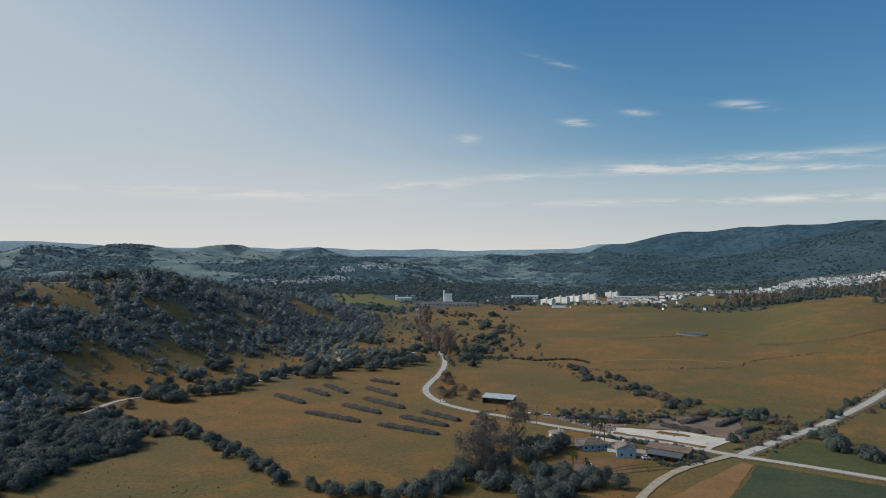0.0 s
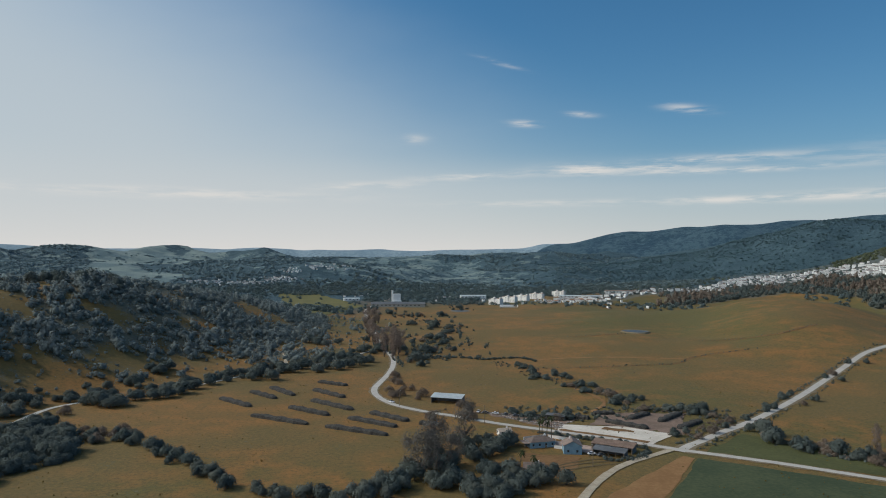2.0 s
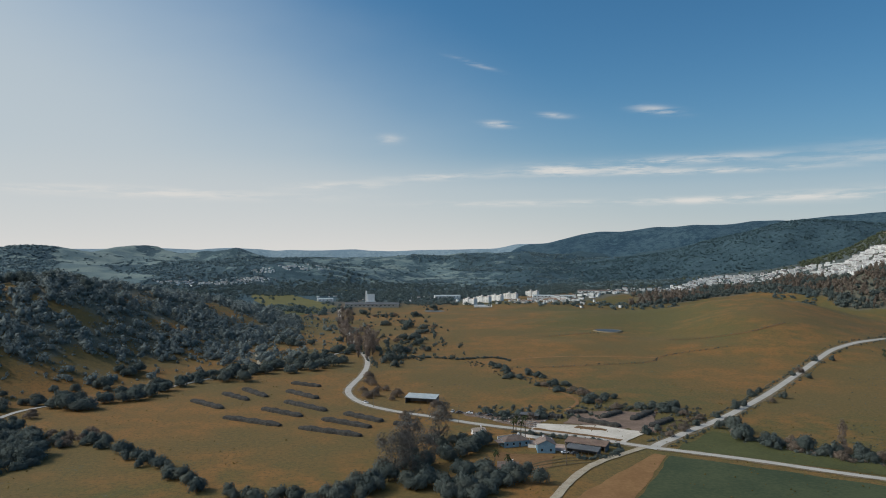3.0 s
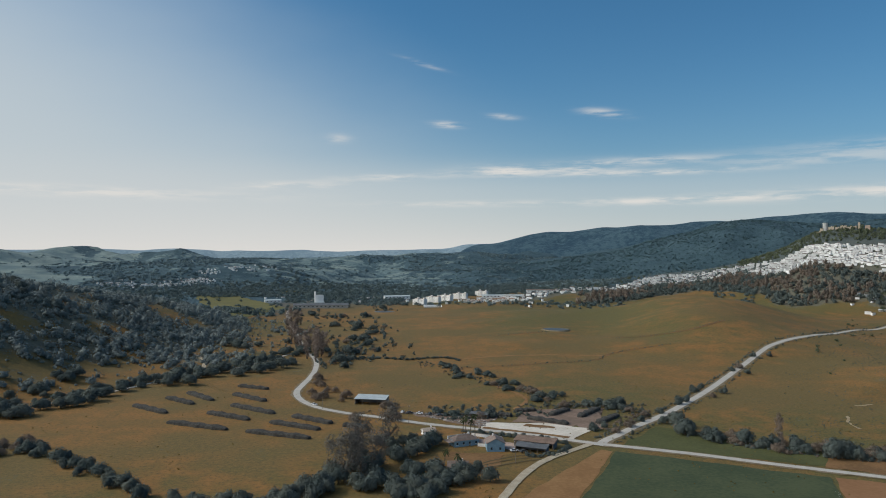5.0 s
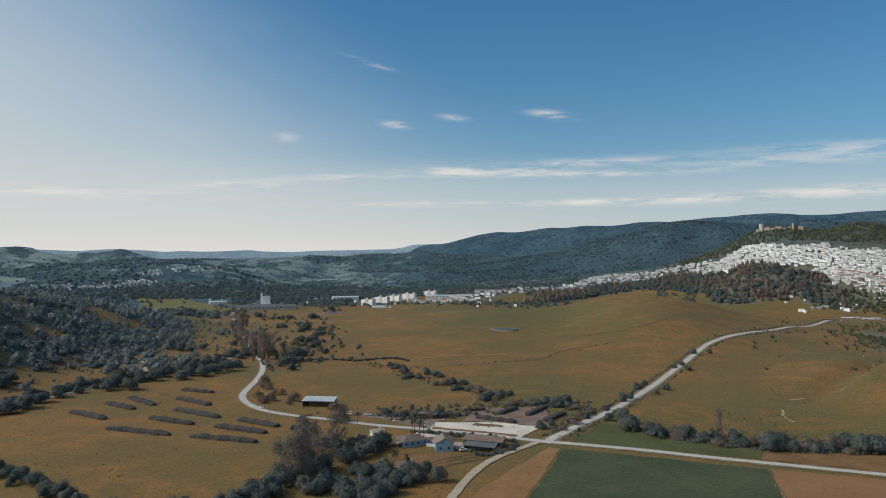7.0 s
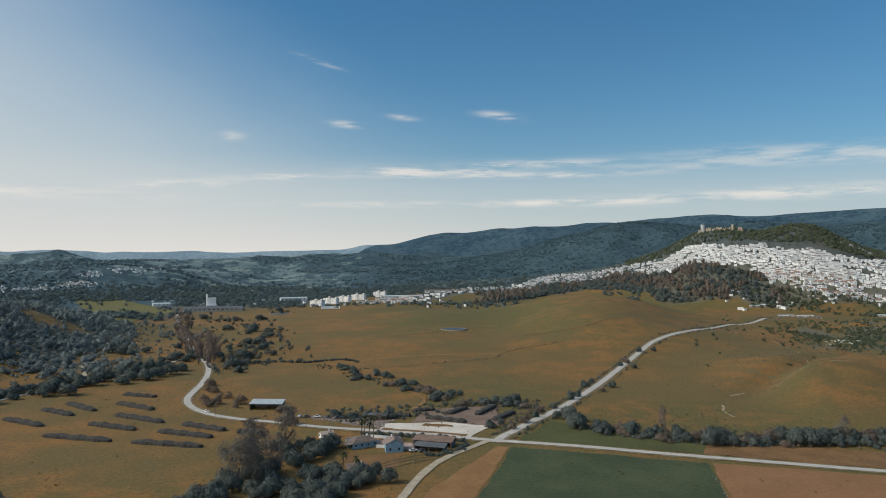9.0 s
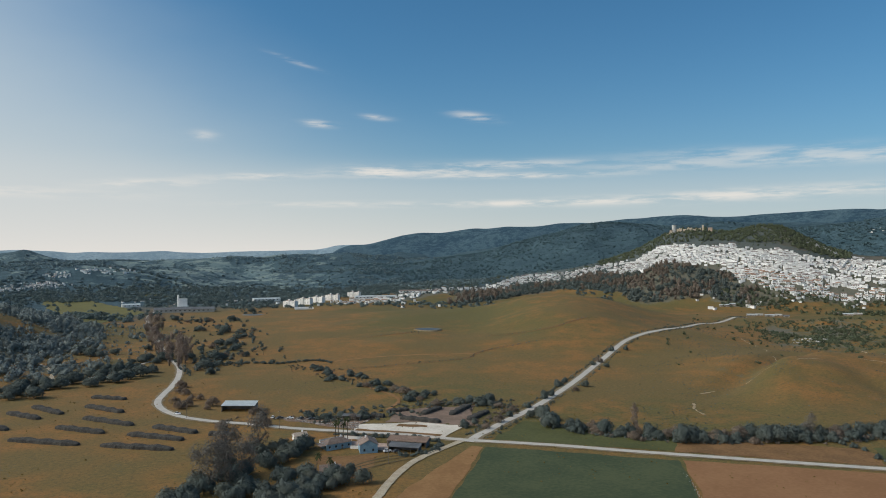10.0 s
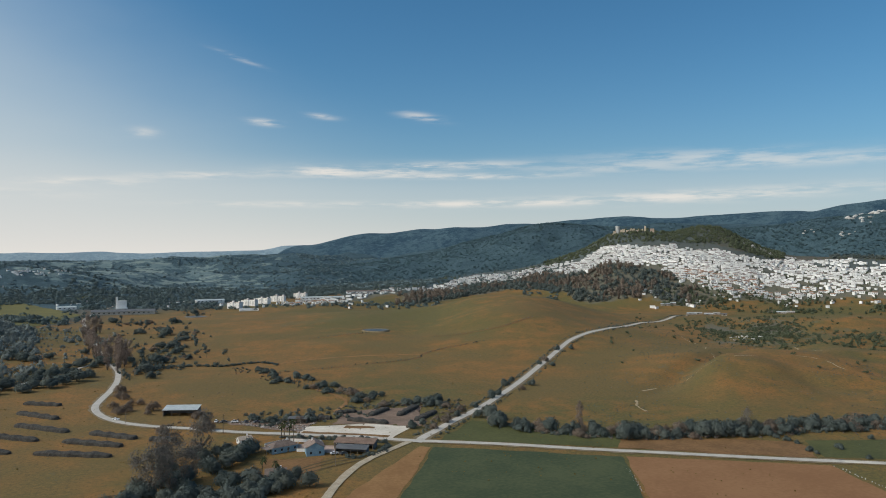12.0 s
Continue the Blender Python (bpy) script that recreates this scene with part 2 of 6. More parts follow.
M = {
    "ground": ground_material(),
    "asphalt": mottled("asphalt", (0.41, 0.38, 0.335), (0.51, 0.47, 0.415), 0.15, 0.9, 12, 0.02),
    "verge": mottled("gravel_verge", (0.16, 0.12, 0.07), (0.24, 0.19, 0.12), 0.2, 0.95, 8),
    "dirt": mottled("pale_dirt", (0.34, 0.28, 0.20), (0.46, 0.39, 0.29), 0.2, 0.95, 8, 0.05),
    "chalk": mottled("pale_gravel", (0.52, 0.46, 0.38), (0.66, 0.60, 0.52), 0.08, 0.95, 10, 0.05),
    "crop": mottled("young_crop", (0.042, 0.058, 0.027), (0.074, 0.086, 0.039), 0.035, 0.9, 14, 0.15),
    "crop_strip": mottled("mown_grass", (0.066, 0.072, 0.026), (0.094, 0.096, 0.034), 0.04, 0.9, 14, 0.15),
    "stubble": mottled("stubble_soil", (0.225, 0.112, 0.050), (0.272, 0.142, 0.066), 0.03, 0.95, 16, 0.1),
    "fallow": mottled("fallow_grass", (0.215, 0.112, 0.044), (0.285, 0.158, 0.066), 0.06, 0.95, 10, 0.1),
    "rough": mottled("rough_grass", (0.150, 0.084, 0.036), (0.225, 0.122, 0.052), 0.08, 0.95, 8, 0.3),
    "bare": mottled("bare_soil", (0.165, 0.115, 0.085), (0.245, 0.170, 0.128), 0.08, 0.95, 8, 0.2),
    "heap": mottled("dark_stack", (0.034, 0.033, 0.031), (0.078, 0.072, 0.063), 0.5, 0.95, 5, 0.3),
    "leaf_dark": foliage("evergreen_leaves", (0.082, 0.106, 0.102), (0.146, 0.164, 0.146)),
    "leaf_olive": foliage("olive_leaves", (0.094, 0.112, 0.102), (0.166, 0.178, 0.150)),
    "leaf_rust": foliage("russet_leaves", (0.155, 0.130, 0.108), (0.280, 0.215, 0.165)),
    "leaf_tall": foliage("eucalyptus_leaves", (0.115, 0.112, 0.104), (0.205, 0.180, 0.155)),
    # oak leaves on the spur, lightened to carry haze and lifted shade
    "leaf_hill": foliage("hazed_oak_leaves", (0.166, 0.202, 0.202), (0.258, 0.284, 0.265)),
    "leaf_scrub": foliage("green_scrub_leaves", (0.082, 0.102, 0.066), (0.150, 0.164, 0.098)),
    "leaf_pink": foliage("pinkish_dry_leaves", (0.185, 0.148, 0.126), (0.300, 0.236, 0.196)),
    # three leaf colours for distant trees, paler and bluer with painted-in haze
    "leaf_far": foliage("hazed_distant_leaves", (0.090, 0.128, 0.132), (0.160, 0.196, 0.184)),
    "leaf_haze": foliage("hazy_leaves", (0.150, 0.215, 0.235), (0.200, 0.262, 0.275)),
    "leaf_mountain": foliage("hazed_mountain_leaves", (0.080, 0.138, 0.158), (0.106, 0.166, 0.180)),
    "palm_leaf": foliage("palm_fronds", (0.04, 0.055, 0.025), (0.075, 0.085, 0.04)),
    "bark": mottled("bark", (0.09, 0.07, 0.05), (0.16, 0.13, 0.10), 1.0),
    "lime": mottled("limewash", (0.70, 0.695, 0.68), (0.80, 0.795, 0.78), 0.2, 0.85, 6, objects=0.06, island=0.12),
    "flats": mottled("cream_render", (0.80, 0.78, 0.74), (0.87, 0.85, 0.82), 0.15, 0.85, 6),
    # white farm walls, with the blue of their shade put into the colour
    "shaded_wall": mottled("shaded_white_render", (0.16, 0.27, 0.36), (0.23, 0.35, 0.43), 0.4, 0.85, 5),
    "tile": mottled("clay_tiles", (0.25, 0.15, 0.10), (0.36, 0.23, 0.16), 0.5, 0.85, 5, objects=0.25),
    "old_tile": mottled("grey_clay_tiles", (0.165, 0.125, 0.105), (0.255, 0.195, 0.165), 0.5, 0.85, 5, objects=0.25),
    "glass": mottled("dark_window_glass", (0.03, 0.035, 0.04), (0.06, 0.065, 0.07), 0.5, 0.2),
    "zinc": mottled("corrugated_zinc", (0.50, 0.54, 0.53), (0.62, 0.65, 0.63), 0.3, 0.55, 8, metal=0.3),
    "dark_roof": mottled("dark_sheet_roof", (0.10, 0.105, 0.11), (0.15, 0.155, 0.16), 0.1, 0.7, 6),
    "concrete": mottled("grey_concrete", (0.32, 0.31, 0.29), (0.42, 0.41, 0.38), 0.3, 0.9, 6),
    "stone": mottled("castle_stone", (0.42, 0.34, 0.25), (0.55, 0.46, 0.36), 0.15, 0.95, 6, 0.4),
    "rock": mottled("pale_rock", (0.38, 0.37, 0.35), (0.52, 0.51, 0.49), 0.05, 0.95, 6, 1.0),
    "steel": mottled("galvanised_steel", (0.06, 0.062, 0.066), (0.10, 0.10, 0.105), 0.5, 0.5, 4, metal=0.5),
    "wood": mottled("weathered_wood", (0.14, 0.11, 0.085), (0.22, 0.175, 0.13), 0.6, 0.9, 5),
    "car_white": mottled("white_car_paint", (0.72, 0.73, 0.74), (0.78, 0.78, 0.78), 0.5, 0.25),
    "car_dark": mottled("dark_car_paint", (0.08, 0.085, 0.09), (0.12, 0.125, 0.13), 0.5, 0.3),
    "rubber": mottled("tyre_rubber", (0.02, 0.02, 0.02), (0.035, 0.035, 0.035), 1.0),
    "water": mottled("still_water", (0.05, 0.06, 0.065), (0.09, 0.10, 0.105), 0.05, 0.45),
}
M["tussock"] = foliage("tussock_grass", (0.135, 0.105, 0.036), (0.21, 0.145, 0.045))
M["scar_dark"] = mottled("trodden_grass", (0.085, 0.065, 0.032), (0.125, 0.088, 0.040), 0.2, 0.95, 6)
M["scar"] = mottled("eroded_earth", (0.30, 0.225, 0.135), (0.42, 0.33, 0.21), 0.15, 0.95, 6)


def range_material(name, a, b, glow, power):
    """Far wooded ranges, with blue haze put into their colour and emission."""
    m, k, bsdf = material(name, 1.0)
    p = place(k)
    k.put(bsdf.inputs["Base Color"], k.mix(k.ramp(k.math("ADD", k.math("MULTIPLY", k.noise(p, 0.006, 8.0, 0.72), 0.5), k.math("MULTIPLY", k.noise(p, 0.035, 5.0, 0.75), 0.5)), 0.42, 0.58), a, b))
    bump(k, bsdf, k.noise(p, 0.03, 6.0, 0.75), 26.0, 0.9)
    # blue emission stands in for the light of hazy air
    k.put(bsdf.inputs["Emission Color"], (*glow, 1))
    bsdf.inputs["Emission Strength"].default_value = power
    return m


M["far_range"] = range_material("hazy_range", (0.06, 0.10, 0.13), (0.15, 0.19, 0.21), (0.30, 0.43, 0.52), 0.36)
M["range"] = range_material("hazed_blue_range", (0.010, 0.030, 0.042), (0.060, 0.098, 0.106), (0.13, 0.28, 0.46), 0.11)
M["fallow_tile"] = mottled("pale_clay_tiles", (0.36, 0.29, 0.23), (0.46, 0.38, 0.31), 0.6, 0.9, 5)
M["rust_roof"] = mottled("rusty_sheet_roof", (0.17, 0.115, 0.085), (0.26, 0.18, 0.135), 0.4, 0.8, 6)
M["pink_yard"] = mottled("pinkish_paving", (0.34, 0.24, 0.19), (0.48, 0.36, 0.30), 0.12, 0.9, 6)
M["tower_stone"] = mottled("grey_tower_stone", (0.40, 0.40, 0.39), (0.52, 0.51, 0.49), 0.15, 0.95, 6, 0.3)
M["gate_stone"] = mottled("reddish_castle_stone", (0.40, 0.30, 0.23), (0.50, 0.38, 0.30), 0.15, 0.95, 6, 0.3)
M["scrap"] = mottled("weathered_scrap", (0.12, 0.10, 0.09), (0.42, 0.38, 0.34), 0.35, 0.9, 3, island=0.4)
M["yellow"] = mottled("yellow_green_grass", (0.150, 0.130, 0.040), (0.115, 0.110, 0.036), 0.03, 0.95, 8, 0.15)
# ---- terrain: heights in metres over the valley floor, by azimuth (degrees right of +y) and distance
def smooth(a, b, v):
    t = np.clip((np.asarray(v, float) - a) / (b - a), 0, 1)
    return t * t * (3 - 2 * t)


def wave(x, y, s, seed):
    """Value noise, -1 to 1, with cells of s metres."""
    u, v = np.asarray(x, float) / s + 17.3 * seed, np.asarray(y, float) / s - 9.1 * seed
    i, j = np.floor(u), np.floor(v)
    f, g = u - i, v - j
    f, g = f * f * (3 - 2 * f), g * g * (3 - 2 * g)

    def h(a, b):
        w = np.sin(a * 127.1 + b * 311.7 + seed * 74.7) * 43758.5453
        return (w - np.floor(w)) * 2 - 1

    return (h(i, j) * (1 - f) + h(i + 1, j) * f) * (1 - g) + (h(i, j + 1) * (1 - f) + h(i + 1, j + 1) * f) * g


def fbm(x, y, s, seed, n=3):
    return sum(wave(x, y, s / 2**k, seed + k) * 0.5**k for k in range(n))


EYE = 100.0
# the town's lower and upper edge
TOWN_EDGE_AZ = (12, 17, 21, 24.6, 27.5, 30, 32.8, 36.3, 37, 40.2, 42.7, 43.1, 45.2, 47, 49, 51, 54.5, 57)
BELT_AZ = (21, 23.2, 27.8, 30.1, 32.3, 34.6, 35.4, 37.2, 41, 43.1, 46, 60)
BELT_EDGE = (1480, 1500, 1612, 1665, 1600, 1560, 1470, 1450, 1475, 1425, 1440, 1500)
TOWN_NEAR = (1480, 1530, 1716, 1757, 1860, 1846, 1850, 1700, 1750, 1700, 1648, 1570, 1540, 1512, 1528, 1533, 1605, 1597)
TOWN_FAR = (1560, 1640, 1860, 1910, 2040, 2003, 1998, 1965, 1948, 1872, 1895, 1893, 1866, 1848, 1895, 1965, 2051, 1965)


def glide(v, xs, ys, soft=1.6):
    """Interpolation with rounded corners; soft in degrees."""
    return sum(w * np.interp(np.asarray(v) + k * soft, xs, ys) for k, w in ((-1, 0.16), (-0.5, 0.22), (0, 0.24), (0.5, 0.22), (1, 0.16)))


SPUR_AZ = (-75, -40, -32, -27, -22.5, -19, -15, -11, -6, -2, 2)
SPUR_EL = (-2.2, -2.1, -2.1, -2.15, -1.6, -2.3, -3.1, -3.9, -4.6, -5.1, -5.5)
TOWN_AZ = (8, 14, 19, 25, 30, 34, 36.3, 38, 40, 44, 47, 48.5, 51, 57, 66, 90)
TOWN_Z = (0, 6, 24, 38, 56, 92, 122, 172, 180, 174, 166, 128, 102, 94, 80, 20)
NEAR_AZ = (2, 6, 12, 17, 20, 23, 26, 30, 34, 37, 40, 48, 60)
NEAR_Z = (0, 6, 12, 16, 20, 12, 30, 43, 32, 18, 10, 12, 14)
BLUE_AZ = (-180, -90, -40, -32, -27, -24, -15, -8, 0, 6, 10.2, 12, 14.1, 15.8, 17.1, 18.8, 20.4, 22.4, 26.1, 28, 29.7, 32, 36.4, 39, 42.3, 44.8, 47.2, 50.2, 51.7, 52.4, 54.2, 56.8, 66, 100, 180)
BLUE_EL = (0.6, 0.9, 1.0, 0.8, 0.62, 0.34, 0.5, 0.36, 0.36, 0.45, 0.52, 0.86, 0.96, 1.25, 1.73, 1.99, 2.0, 2.26, 2.46, 2.43, 2.67, 2.66, 3.01, 3.15, 2.93, 3.08, 3.1, 3.26, 3.34, 3.22, 3.66, 3.88, 4.4, 2.0, 0.6)
DARK_AZ = (10, 14, 20, 24, 27, 30, 34, 40, 48, 57, 66, 100)
DARK_EL = (-1.6, -1.1, -0.4, 0.5, 1.3, 2.0, 2.5, 2.3, 2.4, 3.0, 3.2, 0)


def lift(r, el):
    return EYE + r * np.tan(np.radians(el))


def height(x, y):
    """Height of the ground."""
    x, y = np.asarray(x, float), np.asarray(y, float)
    r, az = np.hypot(x, y), np.degrees(np.arctan2(x, y))
    ground = 1.2 * fbm(x, y, 160, 3) * smooth(250, 700, r) + 4.0 * fbm(x, y, 230, 19) * smooth(560, 900, r) * smooth(4, 14, az)
    ground = ground + (6.0 * fbm(x, y, 150, 27) + 2.0 * fbm(x, y, 46, 29)) * smooth(430, 640, r) * smooth(1350, 1150, r) * smooth(44.5, 48, az)
    # wooded spur with its crest going away to the right
    foot = glide(az, (-60, -31, -23, -12, -6, 0, 4), (330, 440, 545, 610, 660, 800, 900))
    crest = glide(az, (-60, -31, -20, -10, -2, 4), (640, 740, 810, 980, 1160, 1230))
    top = lift(crest, glide(az, SPUR_AZ, SPUR_EL)) * smooth(4, -4, az) * smooth(-120, -70, az)
    rise = smooth(0, 1, (r - foot) / (crest - foot)) * 0.75 + 0.25 * np.clip((r - foot) / (crest - foot), 0, 1)
    spur = top * rise * (1 - 0.8 * smooth(0, 450, r - crest)) * (r > foot * 0.99)
    spur = spur + 0.09 * top * fbm(x, y, 130, 11) * smooth(0, 60, r - foot) * (1 - smooth(-160, 0, r - crest) * 0.8)
    # broad pasture that swells towards the town
    ridge = glide(az, NEAR_AZ, NEAR_Z, 3.0)
    field = ridge * smooth(520, 1150, r) * (1 - 0.75 * smooth(1150, 1350, r))
    hump = 24 * np.exp(-(((az - 47.5) / 6.0) ** 2) - ((r - 630) / 115) ** 2) - 9 * np.exp(-(((az - 47.5) / 4.5) ** 2) - ((r - 930) / 110) ** 2) + 9 * np.exp(-(((az - 57) / 6) ** 2) - ((r - 700) / 150) ** 2)
    gully = 10 * np.exp(-(((az - 41 - (r - 528) * 0.029) / 1.5) ** 2)) * smooth(500, 600, r) * smooth(1050, 900, r)
    near = ground + np.maximum(field, 0) + hump - gully
    # castle hill with the town on its slope
    z_top = glide(az, TOWN_AZ, TOWN_Z, 1.2)
    up = np.clip((r - 1370) / 740, 0, 1)
    hill = z_top * (0.8 * up + 0.2 * smooth(0, 1, up)) * (1 - smooth(2150, 2700, r) * 0.75)
    hill = hill + 14 * np.exp(-(((az - 45.5) / 1.6) ** 2) - ((r - 2110) / 70) ** 2) - 10 * np.exp(-(((az - 42.3) / 1.0) ** 2) - ((r - 2110) / 90) ** 2)
    # rolling country and the ranges
    roll = smooth(1700, 2600, r) * (38 + 36 * fbm(x, y, 560, 5, 4) + 20 * fbm(x, y, 1400, 8)) * smooth(70, 20, np.abs(az + 8)) * 0.9
    roll = np.maximum(roll, 0) + smooth(2300, 4000, r) * (60 + 40 * fbm(x, y, 430, 13, 4)) * (1 - 0.25 * smooth(-16, -24, az)) * smooth(34, 16, az)
    # wooded ridges before the horizon
    rim = lift(r, -0.25 + 0.42 * fbm(x, y, 800, 17, 3) + 0.62 * np.exp(-(((az + 24) / 3.2) ** 2))) * smooth(3250, 3800, r) * smooth(24, 12, az) * smooth(4500, 4200, r)
    roll = np.maximum(roll, rim)
    dark = np.maximum(lift(3300, glide(az, DARK_AZ, DARK_EL, 2.0)) + 20 * fbm(x, y, 420, 21), 0) * smooth(8, 13, az) * smooth(2250, 3300, r)
    dark = dark * (1 + 0.17 * fbm(x, y, 330, 23) * smooth(3300, 2700, r))
    parts = np.stack([near, spur + ground, hill + ground, roll + ground, dark])
    return 5 * np.log(np.exp(np.clip((parts - parts.max(0)) / 5, -60, 0)).sum(0)) + parts.max(0) - 5 * np.log(5) * smooth(40, 0, parts.max(0))


def far_height(x, y, far_cap=9.0, start=3900, edge=0.0):
    """Height of the far blue hills on the horizon."""
    x, y = np.asarray(x, float), np.asarray(y, float)
    r, az = np.hypot(x, y), np.degrees(np.arctan2(x, y))
    top = lift(4600, np.minimum(glide(az, BLUE_AZ, BLUE_EL, 0.35), far_cap) + 0.10 * wave(az, 0 * az, 3.1, 4) + 0.06 * wave(az, 0 * az, 1.2, 6))
    top = top - edge * 170 * smooth(13.5, 7.5, az)
    up = smooth(start, 4600, r)
    return -30 + (top + 30) * up * (1 - 0.3 * smooth(4600, 4900, r)) * (1 + (0.10 * fbm(x, y, 340, 31) - 0.10 * np.abs(fbm(x, y, 210, 37))) * (1 - smooth(4380, 4600, r)))


# ---- end of terrain
# ---- plan: places on the ground, in metres from the point under the camera
MAIN_ROAD = [(1.2, 1662.8), (-31.5, 1430.2), (-45.0, 1293.2), (-38.4, 1146.4), (-24.0, 952.5), (-9.3, 762.2), (-1.8, 726.2), (2.4, 686.6), (1.8, 639.0), (-2.6, 593.8), (-9.2, 554.7), (-12.0, 533.1), (-10.5, 511.8), (-4.4, 490.6), (5.1, 472.1), (20.2, 455.2), (40.9, 439.2), (63.5, 419.0), (86.1, 403.5), (102.7, 392.4), (124.3, 377.6), (136.7, 366.1), (149.9, 355.9), (164.8, 345.9), (189.9, 328.7), (213.3, 310.4), (236.3, 293.3), (258.6, 276.9), (280.4, 261.1), (301.6, 245.7), (322.8, 231.1), (336.5, 221.2)]
TOWN_ROAD = [(147.5, 353.3), (156.4, 363.2), (166.2, 371.2), (184.9, 387.9), (219.7, 417.3), (269.5, 466.1), (325.1, 523.4), (376.0, 574.6), (429.7, 624.4), (478.3, 661.5), (552.8, 706.3), (666.8, 789.3), (757.5, 832.7), (865.1, 904.2)]
DIRT_ROAD = [(144.8, 357.2), (129.3, 346.1), (112.8, 333.7), (99.7, 319.6), (88.0, 302.7), (79.8, 288.9)]
HILL_TRACK = [(-215.4, 351.3), (-215.3, 370.2), (-215.9, 404.3), (-220.2, 438.2), (-218.3, 471.5), (-209.1, 489.5), (-195.8, 500.1), (-179.3, 515.7), (-162.4, 534.2), (-143.2, 558.7), (-125.3, 589.3), (-103.6, 613.2), (-73.3, 646.7), (-45.6, 694.8), (-19.3, 743.1)]
LOT = [(95.5, 399.5), (103.3, 414.1), (135.3, 406.3), (159.2, 386.0), (154.6, 372.5), (138.3, 366.9), (123.8, 380.8)]
GREEN_FIELD = [(152.4, 342.0), (230.1, 284.8), (196.6, 227.3), (104.8, 271.0)]
GREEN_STRIP = [(159.9, 353.5), (238.6, 299.5), (258.5, 321.9), (198.7, 386.3)]
STUBBLE = [(231.6, 284.1), (310.9, 230.8), (288.0, 173.4), (198.1, 226.6)]
FALLOW = [(145.9, 346.4), (150.7, 341.7), (103.4, 271.8), (82.5, 281.6)]
ROUGH_STRIP = [(238.4, 298.3), (315.4, 242.3), (335.3, 266.0), (257.3, 319.4)]
YARD = [(77.5, 426.2), (96.1, 402.1), (116.1, 431.0), (53.5, 453.7)]
BARE = [(121.3, 411.3), (163.7, 390.3), (187.0, 435.9), (135.2, 445.5)]
HEAPS = [(-117, 500, -91, 472), (-101, 524, -79, 498), (-90, 542, -68, 509), (-57, 564, -33, 546), (-57, 531, -32, 501), (-54, 492, -24, 460), (-66, 470, -38, 445), (-86, 447, -48, 422), (-38, 417, -1, 394), (-26, 438, 4, 413), (-13, 452, 11, 427), (17, 422, 31, 414), (129, 420, 149, 400), (127, 440, 142, 440), (145, 424, 163, 439), (161, 416, 183, 438), (166, 399, 187, 417), (113, 432, 122, 427)]
HEDGE_NEAR = [(-142, 392), (-133, 384), (-121, 373), (-110, 360), (-102, 352), (-95, 346), (-88, 333), (-81, 327), (-76, 319), (-69, 312), (-55, 303), (-44, 294), (-35, 295), (-28, 294), (-21, 290)]
GROVE = [(9, 325), (14, 316), (18, 332), (21, 320), (27, 328), (32, 340), (40, 347), (47, 350), (56, 362), (63, 371), (34, 308), (39, 301), (46, 317), (50, 305), (56, 317), (58, 305), (36, 294), (47, 291), (26, 305), (64, 313), (-5, 302), (1, 299), (-11, 295), (-3, 309), (23, 361), (40, 372), (52, 372), (53, 295), (68, 308), (74, 321)]
TRACK_TREES = [(-191, 482), (-182, 476), (-177, 480), (-174, 500), (-163, 504), (-156, 508), (-150, 521), (-145, 539), (-111, 578), (-107, 594), (-95, 578), (-94, 623), (-83, 612), (-77, 630), (-62, 612), (-57, 630), (-46, 625), (-37, 638), (-28, 649), (-20, 667), (-194, 591), (-186, 588), (-184, 603), (-91, 803), (-80, 787), (-70, 776), (-59, 799)]
LEFT_WOOD = [(-272, 407), (-184, 421), (-155, 361), (-184, 276)]
POPLARS = [(-30, 908), (-25, 850), (-20, 811), (-16, 773), (-14, 807), (-9, 755), (1, 740), (4, 714), (8, 719), (-26, 989), (-23, 1059), (-33, 1058), (-36, 1000), (-4, 768), (4, 773)]
STREAM_TREES = [(13, 746), (17, 670), (26, 678), (36, 728), (47, 748), (45, 841), (60, 841), (60, 985), (63, 740), (62, 801), (37, 814), (95, 978), (30, 1023), (57, 1062), (48, 1157), (16, 1165), (-3, 1217), (80, 1150), (127, 1309), (77, 905)]
STREAM = [(26, 701), (65, 693), (91, 679), (124, 685), (136, 663)]
STREAM_BUSH = [(116, 637), (118, 621), (121, 601), (120, 574), (125, 566), (136, 584), (141, 574), (137, 531), (144, 536), (141, 509), (154, 531), (153, 509), (156, 494), (158, 480), (158, 468), (167, 481), (150, 468), (163, 447), (168, 442), (179, 446), (188, 448), (191, 438), (201, 449), (198, 434), (200, 427), (129, 442), (120, 431), (108, 427), (101, 427), (96, 435), (86, 435), (78, 446)]
ROADSIDE = [(132, 376), (141, 378), (149, 379), (158, 384), (166, 389), (174, 392), (181, 388), (203, 413), (217, 419), (168, 376), (214, 390), (213, 380), (214, 401), (277, 484), (290, 497), (279, 461), (295, 475), (251, 450), (354, 555), (366, 564), (406, 605), (423, 604), (194, 399), (242, 443), (360, 543)]
HEDGE_RIGHT = [(209, 389), (208, 372), (209, 359), (216, 350), (222, 342), (230, 335), (239, 325), (248, 318), (259, 312), (269, 306), (282, 302), (296, 299), (309, 295), (320, 290), (333, 286), (346, 282), (362, 280), (373, 274), (392, 270), (407, 267), (429, 258)]
ROADWALL_TREES = [(-72, 440), (10, 529), (6, 552), (4, 581), (7, 508), (-1, 518), (24, 433), (49, 430), (26, 408), (37, 470), (46, 467), (23, 504)]
DITCH_A = [(127, 621), (172, 622), (219, 630), (263, 638), (290, 666), (321, 676), (361, 679)]
